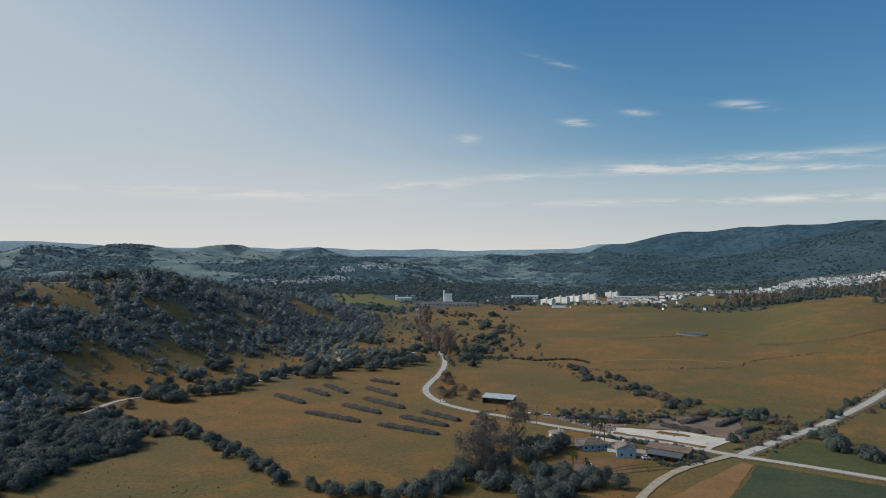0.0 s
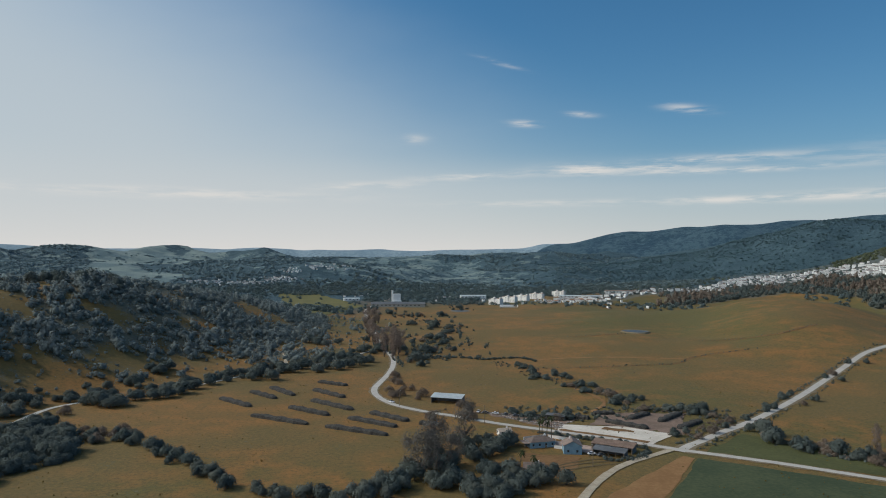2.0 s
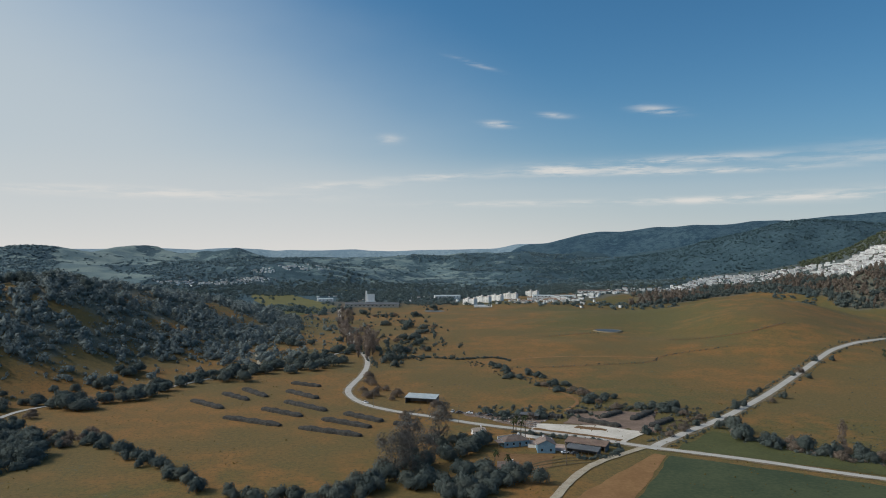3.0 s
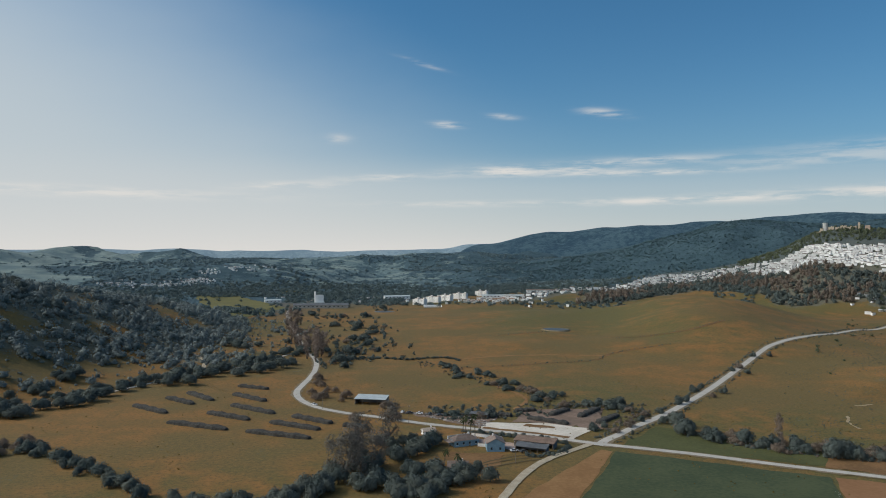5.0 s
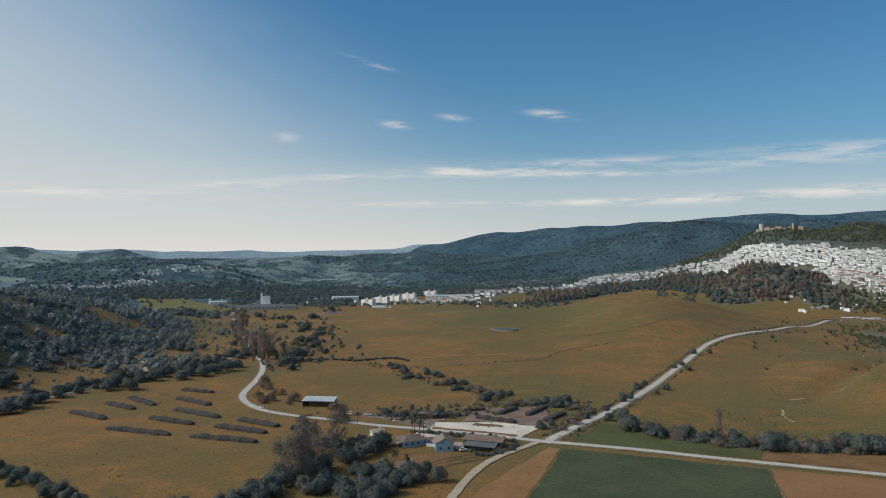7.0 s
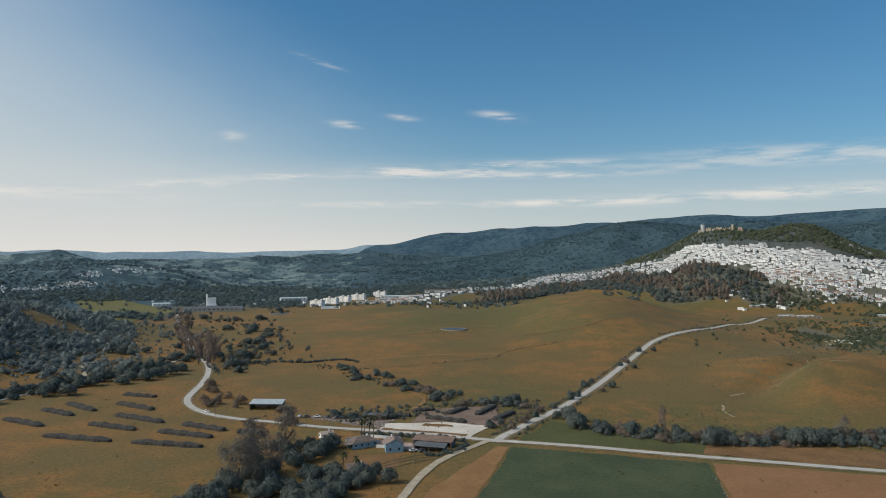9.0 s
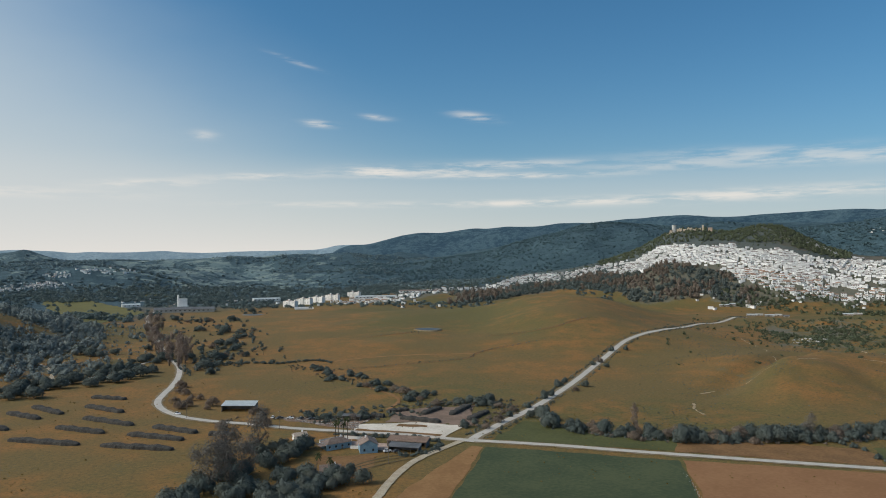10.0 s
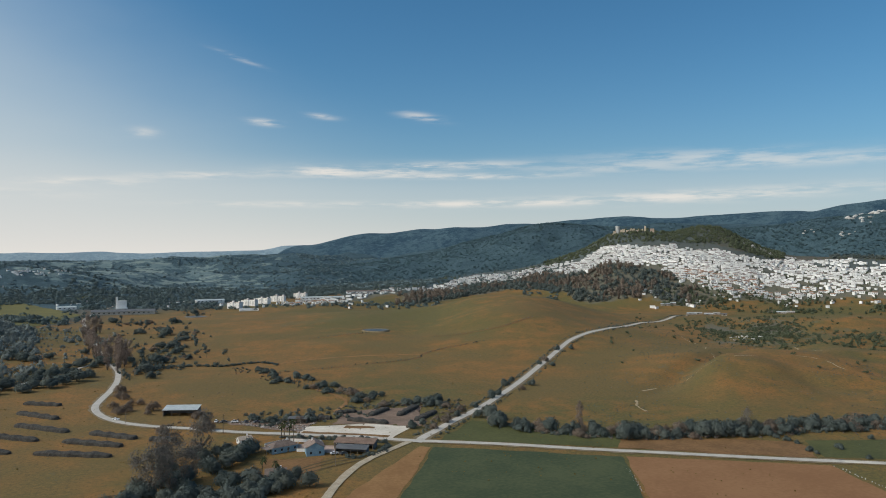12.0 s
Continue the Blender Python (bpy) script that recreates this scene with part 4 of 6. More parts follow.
def tree_kind(name, label, leaf, seed, wide, tall, stem, lumps=9, cards=260, size=0.16, spread=(1, 1, 0.75), core=0.78, group=""):
    """A tree with trunk and crown; crown is wide across and tall high above a stem of that length."""
    rng = np.random.default_rng(seed)
    t = thing(name, label, "tree", group)
    bm = trunk_mesh(rng, stem + tall * 0.3, 0.05 * tall * 0.6 + 0.1)
    part("trunk", bm, M["bark"], t)
    v, f, soft = crown_arrays(rng, lumps, cards, size, spread, core, 0.8 if core < 0.35 else 1.0, 0.4 if core < 0.35 else 0.10)
    v = v / (np.abs(v[:, :2]).max() * 2, np.abs(v[:, :2]).max() * 2, v[:, 2].max()) * (wide, wide, tall) + (0, 0, stem)
    part("crown", mesh_of("crown", v, f, M[leaf], True, soft), None, t)
    return t


# kept free of trees: x, y, radius
CLEAR = [(78, 368, 11), (92, 356, 11), (66, 321, 8), (63, 392, 6), (114, 348, 17), (39, 480, 13), (80, 360, 9), (92, 346, 12), (130, 391, 13), (148, 381, 10), (134, 382, 9)]
CLEAR += [(x * 0.985, y * 0.985, 6) for x, y in curve_through(HILL_TRACK[:6], 14.0) if x / y < -0.36]
CLEAR += [((a + c) / 2, (b + d) / 2, 0.5 * math.hypot(c - a, d - b) + 4) for a, b, c, d in HEAPS]


class Stand:
    """Several trees of a kind, placed again and again."""

    def __init__(self, kinds):
        self.kinds, self.used = kinds, set()

    def plant(self, x, y, scale, rng, stretch=1.0):
        if any((x - a) ** 2 + (y - b) ** 2 < r * r for a, b, r in CLEAR):
            return
        k = self.kinds[rng.integers(len(self.kinds))]
        m = Matrix.Translation((x, y, z_at(x, y) - 0.1)) @ Matrix.Rotation(rng.uniform(0, 6.28), 4, "Z") @ Matrix.Diagonal((scale, scale, scale * stretch, 1))
        if k.name in self.used:
            copy_thing(k, m)
        else:
            self.used.add(k.name)
            k.matrix_basis = m


def scatter(name, spots, scales, leaf, seed, label, cards=40, lumps=4, size=0.26, flat=0.8, variants=6, category="trees", core=0.62):
    """Many trees or bushes as one mesh; spots: x, y rows; scales: their widths."""
    rng = np.random.default_rng(seed)
    shapes = [crown_arrays(rng, lumps, cards, size, core=core) for _ in range(variants)]
    spots, scales = np.asarray(spots, float), np.asarray(scales, float)
    z = height(spots[:, 0], spots[:, 1])
    pick, turn = rng.integers(0, variants, len(spots)), rng.uniform(0, 6.28, len(spots))
    tall = rng.uniform(0.75, 1.25, len(spots)) * flat * 1.4
    verts, faces, normals, n = [], [], [], 0
    for (x, y), s, h, c, k, a in zip(spots, scales, z, tall, pick, turn):
        v, f, soft = shapes[k]
        turned = np.array([[math.cos(a), math.sin(a), 0], [-math.sin(a), math.cos(a), 0], [0, 0, 1]])
        q = v @ turned * (1, 1, c)
        normals.append(soft @ turned)
        verts.append(q * s * 0.55 + (x, y, h - 0.06 * s))
        faces.append(f + n)
        n += len(v)
    ob = new(name, mesh_of(name, np.concatenate(verts), np.concatenate(faces), M[leaf], True, np.concatenate(normals)))
    return tagged(ob, label, category, kind="stuff")


def along(points, gap, rng, jitter):
    line = curve_through(points, gap)
    return line + rng.normal(0, jitter, line.shape)


def polar(rng, n, az, r, power=0.5):
    """Even spots between two azimuths and two distances."""
    a = np.radians(rng.uniform(*az, n))
    d = np.sqrt(rng.uniform(r[0] ** 2, r[1] ** 2, n))
    return np.column_stack([d * np.sin(a), d * np.cos(a)])


def inside(corners, rng, n):
    a, b, c, d = (np.array(p, float) for p in corners)
    u, v = rng.uniform(0, 1, (n, 1)), rng.uniform(0, 1, (n, 1))
    return a * (1 - u) * (1 - v) + b * u * (1 - v) + c * u * v + d * (1 - u) * v


def plant_all():
    rng = np.random.default_rng(7)
    oak = Stand([tree_kind("holm_oak", "dark evergreen oak with a broad rounded crown", "leaf_dark", s, 8, 6.4, 0.4, 15, 1500, 0.066, (1, 1, 0.75), 0.58) for s in (1, 2, 3, 4)])
    olive = Stand([tree_kind("olive_tree", "grey-green olive tree with a loose crown", "leaf_olive", s, 6.5, 5.0, 0.4, 14, 1300, 0.066, (1, 1, 0.75), 0.56) for s in (5, 6, 7)])
    tall = Stand([tree_kind("eucalyptus", "tall eucalyptus with a thin russet-green crown", "leaf_tall", s, 13, 16, 2.5, 26, 2300, 0.028, (0.85, 0.85, 1.25), 0.3) for s in (8, 9)])
    poplar = Stand([tree_kind("poplar", "tall brown autumn poplar beside the road", "leaf_pink", s, 6.6, 19, 1.0, 30, 2400, 0.034, (0.7, 0.7, 1.4), 0.3) for s in (11, 12)])
    bush = Stand([tree_kind("bush", "dense dark evergreen bush", "leaf_dark", s, 5, 3.6, 0.0, 12, 1000, 0.074, (1, 1, 0.75), 0.58) for s in (14, 15, 16)])
    shrub = Stand([tree_kind("shrub", "brown leafless shrub beside the stream", "leaf_rust", s, 5, 3.8, 0.0, 16, 1700, 0.04, (1, 1, 0.75), 0.3) for s in (17, 18)])
    for x, y in HEDGE_NEAR:
        (oak if y > 340 else olive).plant(x, y, rng.uniform(1.0, 1.4), rng, 0.85)
        bush.plant(x + rng.uniform(-6, 6), y + rng.uniform(-5, 5), rng.uniform(0.8, 1.4), rng)
    for n, (x, y) in enumerate(GROVE):
        (tall if n < 6 or n in (24, 25) else olive if n % 3 else oak).plant(x, y, rng.uniform(1.0, 1.3), rng)
        for _ in range(2):
            (olive if rng.random() < 0.6 else oak).plant(x + rng.normal(0, 5), y + rng.normal(0, 5), rng.uniform(0.8, 1.3), rng)
    for x, y in ((-165, 395), (-158, 403), (-150, 398), (-146, 405), (-155, 388), (-161, 411), (-171, 411), (-139, 397), (-150, 410), (-176, 402)):
        shrub.plant(x, y, rng.uniform(1.0, 1.6), rng, 0.85)
        (olive if rng.random() < 0.5 else bush).plant(x + rng.normal(0, 4), y + rng.normal(0, 4), rng.uniform(0.7, 1.2), rng, 0.85)
    for x, y in TRACK_TREES:
        oak.plant(x, y, rng.uniform(1.3, 1.9), rng, 0.8)
    for off in (-8, 8):
        line = curve_through(HILL_TRACK[5:], 8.0 if off < 0 else 15.0)
        for x, y in line + rng.normal(0, 2.0, line.shape) + (off * 0.75, -off * 0.65):
            (oak if rng.random() < 0.7 else bush).plant(x, y, rng.uniform(0.9, 1.6), rng, 0.8)
    for x, y in POPLARS:
        poplar.plant(x, y, rng.uniform(0.9, 1.25), rng)
        (poplar if rng.random() < 0.4 else oak).plant(x + rng.normal(0, 8), y + rng.normal(0, 14), rng.uniform(0.8, 1.1), rng)
    for x, y in STREAM_TREES:
        (oak if rng.random() < 0.6 else shrub).plant(x, y, rng.uniform(1.4, 2.2), rng, 0.75)
        bush.plant(x + rng.normal(0, 9), y + rng.normal(0, 14), rng.uniform(1.2, 2.0), rng, 0.75)
    p = np.repeat(np.array(STREAM_TREES), 9, axis=0) + rng.normal(0, 1, (9 * len(STREAM_TREES), 2)) * (14, 26)
    scatter("stream_wood", p, rng.uniform(3, 9, len(p)), "leaf_dark", 41, "dark trees and bushes along the stream", 60, 4, 0.15)
    for x, y in STREAM_BUSH:
        (bush if rng.random() < 0.7 else shrub).plant(x, y, rng.uniform(1.2, 1.9), rng, 0.7)
        bush.plant(x + rng.normal(0, 5), y + rng.normal(0, 6), rng.uniform(0.7, 1.3), rng, 0.7)
    for x, y in ROADSIDE:
        (bush if rng.random() < 0.65 else shrub).plant(x, y, rng.uniform(0.9, 1.4), rng)
    for x, y in ROADWALL_TREES:
        shrub.plant(x, y, rng.uniform(1.1, 1.7), rng)
        shrub.plant(x + rng.normal(0, 4), y + rng.normal(0, 6), rng.uniform(0.8, 1.4), rng)
    for x, y in along(HEDGE_RIGHT, 4.2, rng, 2.6):
        (bush if rng.random() < 0.45 else shrub if rng.random() < 0.4 else oak).plant(x, y, rng.uniform(0.6, 1.5), rng)
    for x, y in along(HEDGE_RIGHT[2:], 4.5, rng, 2.5):
        (bush if rng.random() < 0.6 else shrub).plant(x + 4, y + 6, rng.uniform(1.2, 1.8), rng)
    for x, y in along(STREAM, 3.6, rng, 0.8):
        bush.plant(x, y, rng.uniform(0.7, 1.0), rng, 0.6)
    for x, y in LONE_BUSHES:
        bush.plant(x, y, rng.uniform(0.5, 0.9), rng, 0.8)
    for x, y in along(FARM_HEDGE, 4.0, rng, 0.5):
        bush.plant(x, y, rng.uniform(0.6, 0.9), rng, 0.8)
    tall.plant(326, 294, 0.85, rng, 0.9)
    poplar.plant(245, 341, 0.7, rng)
    for x, y in inside(LEFT_WOOD, rng, 95):
        oak.plant(x, y, rng.uniform(1.0, 1.5), rng, 0.85)
    p = inside(LEFT_WOOD, rng, 190)
    p = p[np.array([all((x - a) ** 2 + (y - b) ** 2 > r * r for a, b, r in CLEAR) for x, y in p])]
    scatter("lane_wood", p, rng.uniform(6, 11, len(p)), "leaf_dark", 46, "dense dark trees filling the corner below the lane", 700, 11, 0.085, 0.72)
    lane = curve_through(beyond(HILL_TRACK[:8], 60, 0), 5.0)
    for x, y in lane:
        far = 1 + rng.uniform(10, 48) / math.hypot(x, y)
        (oak if rng.random() < 0.3 else olive).plant(x * far + rng.normal(0, 4), y * far, rng.uniform(0.9, 1.6), rng, 0.85)
        if rng.random() < 0.35:
            near = 1 - rng.uniform(14, 24) / math.hypot(x, y)
            (bush if rng.random() < 0.6 else shrub).plant(x * near + rng.normal(0, 3), y * near, rng.uniform(0.9, 1.6), rng, 0.8)
    for x, y in polar(rng, 16, (-26.5, -20), (760, 810)):
        oak.plant(x, y, rng.uniform(1.0, 1.7), rng, 1.2)
    p = np.concatenate([along(DITCH_A, 4, rng, 0.9), along(DITCH_B, 5, rng, 1.0), along(DITCH_C, 5, rng, 0.8)])
    scatter("ditch_scrub", p, rng.uniform(0.8, 2.4, len(p)), "leaf_dark", 36, "low weeds and scrub along the pasture ditches", 12, 2, 0.35, category="scrub")
    # the wooded spur
    p = polar(rng, 15500, (-38, 0), (430, 1120))
    r, az = np.hypot(*p.T), np.degrees(np.arctan2(*p.T))
    crest = glide(az, (-60, -31, -20, -10, -2, 4), (640, 740, 810, 980, 1160, 1230))
    lower = glide(az, (-60, -31, -23, -12, -6, 0, 4), (330, 440, 545, 610, 660, 800, 900))
    p = p[(rng.uniform(0, 1, len(p)) < (0.02 + (0.52 + 0.33 * smooth(-17, -23, az)) * smooth(0.15, 0.7, wooded(p[:, 0], p[:, 1]) + 0.35 * fbm(p[:, 0], p[:, 1], 34, 64))) * (r > lower + 25)) & (r < crest + 130)]
    s = 4.2 + 10.0 * rng.uniform(0, 1, len(p)) ** 2
    scatter("hill_wood", p, s, "leaf_hill", 21, "evergreen oaks scattered over the hillside", 75, 3, 0.14)
    p = polar(rng, 11000, (-35, 0), (440, 1150))
    r, az = np.hypot(*p.T), np.degrees(np.arctan2(*p.T))
    lower = glide(az, (-60, -31, -23, -12, -6, 0, 4), (330, 440, 545, 610, 660, 800, 900))
    p = p[rng.uniform(0, 1, len(p)) < (0.12 + 0.75 * wooded(p[:, 0], p[:, 1])) * (r > lower + 15)]
    scatter("hill_scrub", p, 1.2 + 3.8 * rng.uniform(0, 1, len(p)) ** 2, "leaf_hill", 22, "low scrub on the hillside", 22, 1, 0.3, category="scrub")
    # valley woods behind the pasture
    p = polar(rng, 15500, (-16, 34), (1180, 2750))
    r, az = np.hypot(*p.T), np.degrees(np.arctan2(*p.T))
    want = smooth(-0.5, 0.05, fbm(p[:, 0], p[:, 1], 260, 71)) * smooth(1350, 1500, r + 3 * (5 - az) ** 2 * (az < 5)) * smooth(2500, 2050, r) * (1 - 0.6 * smooth(1900, 2200, r) * smooth(0, -10, az))
    want = want * (1 - smooth(1420, 1470, r) * smooth(1720, 1560, r) * smooth(6, 8, az) * smooth(22, 14, az)) * (1 - 0.9 * np.exp(-(((az - 0.5) / 2.5) ** 2) - ((r - 1460) / 110) ** 2)) * (1 - 0.95 * smooth(1300, 1360, r) * smooth(1800, 1700, r) * smooth(-10.5, -9, az) * smooth(-1.5, -2.5, az))
    p = p[rng.uniform(0, 1, len(p)) < want]
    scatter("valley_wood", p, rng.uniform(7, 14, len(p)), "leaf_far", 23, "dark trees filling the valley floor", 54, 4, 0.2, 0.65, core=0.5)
    # belt of trees below the town
    p = polar(rng, 3900, (21, 46), (1400, 1880))
    r, az = np.hypot(*p.T), np.degrees(np.arctan2(*p.T))
    edge = np.interp(az, BELT_AZ, BELT_EDGE)
    p = p[(rng.uniform(0, 1, len(p)) < smooth(20, 24, az) * smooth(46, 41, az) * (0.95 + 0.5 * fbm(p[:, 0], p[:, 1], 70, 79))) & (r < np.interp(az, TOWN_EDGE_AZ, TOWN_NEAR) - 8) & (r > edge)]
    tone = (fbm(p[:, 0], p[:, 1], 90, 78) > 0.05) & (rng.uniform(0, 1, len(p)) < 0.75)
    scatter("belt_wood", p[tone], rng.uniform(6, 13, tone.sum()), "leaf_rust", 24, "russet trees in a belt below the town", 60, 4, 0.16, 1.5)
    scatter("belt_evergreens", p[~tone], rng.uniform(6, 14, (~tone).sum()), "leaf_dark", 34, "dark evergreens in a belt below the town", 60, 4, 0.16, 1.1)
    p = polar(rng, 3000, (42, 62), (1330, 1640))
    r, az = np.hypot(*p.T), np.degrees(np.arctan2(*p.T))
    p = p[(rng.uniform(0, 1, len(p)) < 0.08 + 0.5 * (fbm(p[:, 0], p[:, 1], 90, 77) > 0.15)) & (r < np.interp(az, TOWN_EDGE_AZ, TOWN_NEAR) + 15) & (r > 1380 + 6 * np.abs(az - 50))]
    scatter("town_wood", p, rng.uniform(6, 11, len(p)), "leaf_scrub", 25, "dark trees at the edge of the town", 36, 3, 0.18, 0.9)
    p = polar(rng, 4200, (18, 62), (1430, 2080))
    r, az = np.hypot(*p.T), np.degrees(np.arctan2(*p.T))
    p = p[(r > np.interp(az, TOWN_EDGE_AZ, TOWN_NEAR)) & (rng.uniform(0, 1, len(p)) < 0.15 + 0.6 * (fbm(p[:, 0], p[:, 1], 120, 33) > 0.25))]
    scatter("garden_trees", p, rng.uniform(4, 8, len(p)), "leaf_scrub", 35, "dark trees between the houses of the town", 24, 3, 0.2, 0.9)
    # castle hill
    p = polar(rng, 4200, (33, 50.5), (1930, 2350))
    r, az = np.hypot(*p.T), np.degrees(np.arctan2(*p.T))
    z = height(p[:, 0], p[:, 1])
    p = p[(z > 116 - 56 * smooth(38.5, 37, az) - 24 * smooth(41, 43, az)) & (r > np.interp(az, TOWN_EDGE_AZ, TOWN_FAR) + 6) & (rng.uniform(0, 1, len(p)) < 0.55 + 0.42 * smooth(41.5, 43.5, az)) & ~((az > 37) & (az < 42) & (r > 2092) & (r < 2140))]
    scatter("castle_wood", p, rng.uniform(6, 12, len(p)), "leaf_scrub", 26, "dark pines on the castle hill", 36, 3, 0.18, 0.9)
    p = polar(rng, 420, (53.4, 64), (2060, 2230))
    scatter("hillock_wood", p, rng.uniform(8, 14, len(p)), "leaf_dark", 59, "dark wood on a hillock behind the town", 36, 3, 0.18, 1.0)
    # scattered trees over the rolling country
    p = polar(rng, 15000, (-38, 24), (1900, 4000))
    r, az = np.hypot(*p.T), np.degrees(np.arctan2(*p.T))
    p = p[rng.uniform(0, 1, len(p)) < (0.03 + 0.09 * smooth(-20, -12, az) + copse(p[:, 0], p[:, 1]) ** 2) * 0.95 * smooth(24, 14, az + (r < 2400) * -6)]
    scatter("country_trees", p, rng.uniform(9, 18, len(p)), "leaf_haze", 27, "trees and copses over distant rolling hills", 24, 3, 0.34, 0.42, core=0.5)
    # forest on the mountain behind the town
    p = polar(rng, 23000, (7, 61), (2280, 3330))
    r, az = np.hypot(*p.T), np.degrees(np.arctan2(*p.T))
    keep = 0.30 + 0.62 * smooth(-0.30, 0.12, fbm(p[:, 0], p[:, 1], 190, 101, 4))
    keep = keep * (1 - 0.75 * smooth(2650, 2350, r) * smooth(28, 20, az) * (fbm(p[:, 0], p[:, 1], 130, 103) > 0))
    p = p[rng.uniform(0, 1, len(p)) < keep * smooth(8, 20, az)]
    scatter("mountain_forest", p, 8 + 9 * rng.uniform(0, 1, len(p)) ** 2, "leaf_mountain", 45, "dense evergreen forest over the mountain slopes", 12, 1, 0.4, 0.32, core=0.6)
    # scrub on the slope at the foot of the town
    p = polar(rng, 13000, (38, 62), (640, 1400))
    r, az = np.hypot(*p.T), np.degrees(np.arctan2(*p.T))
    thick = 1.0 * np.exp(-(((az - 45.9) / 1.3) ** 2) - ((r - 1040) / 60) ** 2) + 1.0 * np.exp(-(((az - 49.6) / 1.8) ** 2) - ((r - 1050) / 80) ** 2) + 0.8 * np.exp(-(((az - 49.8) / 1.6) ** 2) - ((r - 920) / 40) ** 2) + 0.5 * np.exp(-(((az - 48) / 4) ** 2) - ((r - 1000) / 110) ** 2) + 0.5 * np.exp(-(((az - 55) / 2.5) ** 2) - ((r - 900) / 90) ** 2) + 0.012
    p = p[rng.uniform(0, 1, len(p)) < thick * smooth(-0.6, 0.0, fbm(p[:, 0], p[:, 1], 60, 91))]
    r0 = np.hypot(*p.T)
    scatter("slope_scrub", p, rng.uniform(1.2, 7.5, len(p)) * (0.5 + 0.5 * (r0 < 1200)), "leaf_scrub", 28, "scrub and bushes on the grassy slope", 30, 3, 0.2, category="scrub")
    # scrub behind the lot, beside the roads and over the pasture
    p = inside(BAND, rng, 260)
    keep = np.array([all((x - a) ** 2 + (y - b) ** 2 > (0.7 * r) ** 2 for a, b, r in CLEAR) for x, y in p])
    p = p[keep]
    scatter("lot_scrub", p, rng.uniform(1.6, 4.2, len(p)), "leaf_olive", 37, "grey scrub in a band behind the gravel lot", 90, 4, 0.12, category="scrub")
    # weeds and low growth that tie the bushes of stream, hedges and yard together
    def fringe(name, line, gap, wide, size, leaf, seed, label):
        q = np.repeat(curve_through(line, gap), 3, axis=0)
        q = q + rng.normal(0, wide, q.shape)
        scatter(name, q, size[0] + (size[1] - size[0]) * rng.uniform(0, 1, len(q)) ** 2, leaf, seed, label, 70, 4, 0.15, 0.7, category="scrub")

    bed = [(100, 655), (117, 628), (121, 585), (136, 560), (141, 525), (154, 500), (160, 465), (182, 446), (206, 440)]
    fringe("stream_scrub", bed, 4.5, 5.0, (1.0, 4.0), "leaf_olive", 51, "grey scrub along the winding stream")
    fringe("stream_reeds", bed, 6.0, 6.5, (0.8, 3.0), "leaf_rust", 52, "brown reeds and dry weeds along the stream")
    fringe("yard_weeds", [(30, 452), (60, 446), (92, 432), (120, 430), (150, 446), (190, 440)], 4.0, 4.0, (0.8, 3.0), "leaf_rust", 53, "brown weeds grown over the littered yard")
    fringe("hedge_scrub", HEDGE_RIGHT[1:], 4.0, 2.6, (1.2, 4.6), "leaf_olive", 54, "grey-green undergrowth of the long hedge")
    fringe("hedge_bushes", HEDGE_RIGHT[1:], 4.5, 2.4, (2.6, 6.5), "leaf_dark", 61, "dark bushes grown together in the long hedge")
    fringe("hedge_brambles", HEDGE_RIGHT[3:], 5.0, 3.4, (1.5, 5.0), "leaf_rust", 55, "russet brambles in the long hedge")
    fringe("junction_scrub", [(163, 383), (172, 391), (184, 400), (197, 412), (212, 424)], 2.6, 3.2, (1.0, 3.6), "leaf_rust", 56, "dry brown scrub beside the junction")
    fringe("roadside_hedge", [(84, 396), (100, 384.5), (117, 371.5), (133, 359.5)], 1.1, 0.55, (1.2, 2.4), "leaf_dark", 57, "low dark hedge along the farm side of the road")
    fringe("shed_scrub", [(104, 341), (116, 341), (126, 346), (131, 354)], 1.8, 1.5, (1.5, 4.2), "leaf_dark", 58, "dark overgrown bushes round the farm sheds")
    line = curve_through(TOWN_ROAD[1:], 3.5)
    d = np.gradient(line, axis=0)
    side = np.stack([d[:, 1], -d[:, 0]], 1) / np.hypot(*d.T)[:, None]
    p = np.concatenate([line + side * o + rng.normal(0, 1.0, line.shape) for o in (-7, -6, 6.5)])
    p = p[rng.uniform(0, 1, len(p)) < 0.45 + 0.4 * (np.hypot(p[:, 0], p[:, 1]) < 520)]
    scatter("road_scrub", p, rng.uniform(1.2, 3.4, len(p)), "leaf_olive", 38, "low scrub along the verges of the town road", 60, 3, 0.15, category="scrub")
    p = polar(rng, 4200, (4, 60), (420, 1150))
    p = p[rng.uniform(0, 1, len(p)) < 0.08 + 0.6 * smooth(0.1, 0.5, fbm(p[:, 0], p[:, 1], 80, 99))]
    scatter("pasture_weeds", p, rng.uniform(0.6, 1.8, len(p)), "leaf_rust", 39, "dry weeds dotted over the pasture", 8, 1, 0.4, 0.5, category="weeds")
    p = polar(rng, 9000, (36, 62), (420, 1050))
    p = p[rng.uniform(0, 1, len(p)) < 0.06 + 0.8 * smooth(0.0, 0.5, fbm(p[:, 0], p[:, 1], 55, 107))]
    scatter("hill_tussocks", p, rng.uniform(0.6, 1.9, len(p)), "leaf_olive", 62, "dark tussocks and thistles over the grassy hill", 8, 1, 0.4, 0.5, category="weeds")
    # grass tussocks on the near pasture
    p = polar(rng, 7000, (-34, 52), (265, 600))
    p = p[rng.uniform(0, 1, len(p)) < 0.03 + 0.95 * smooth(0.05, 0.5, fbm(p[:, 0], p[:, 1], 45, 95))]
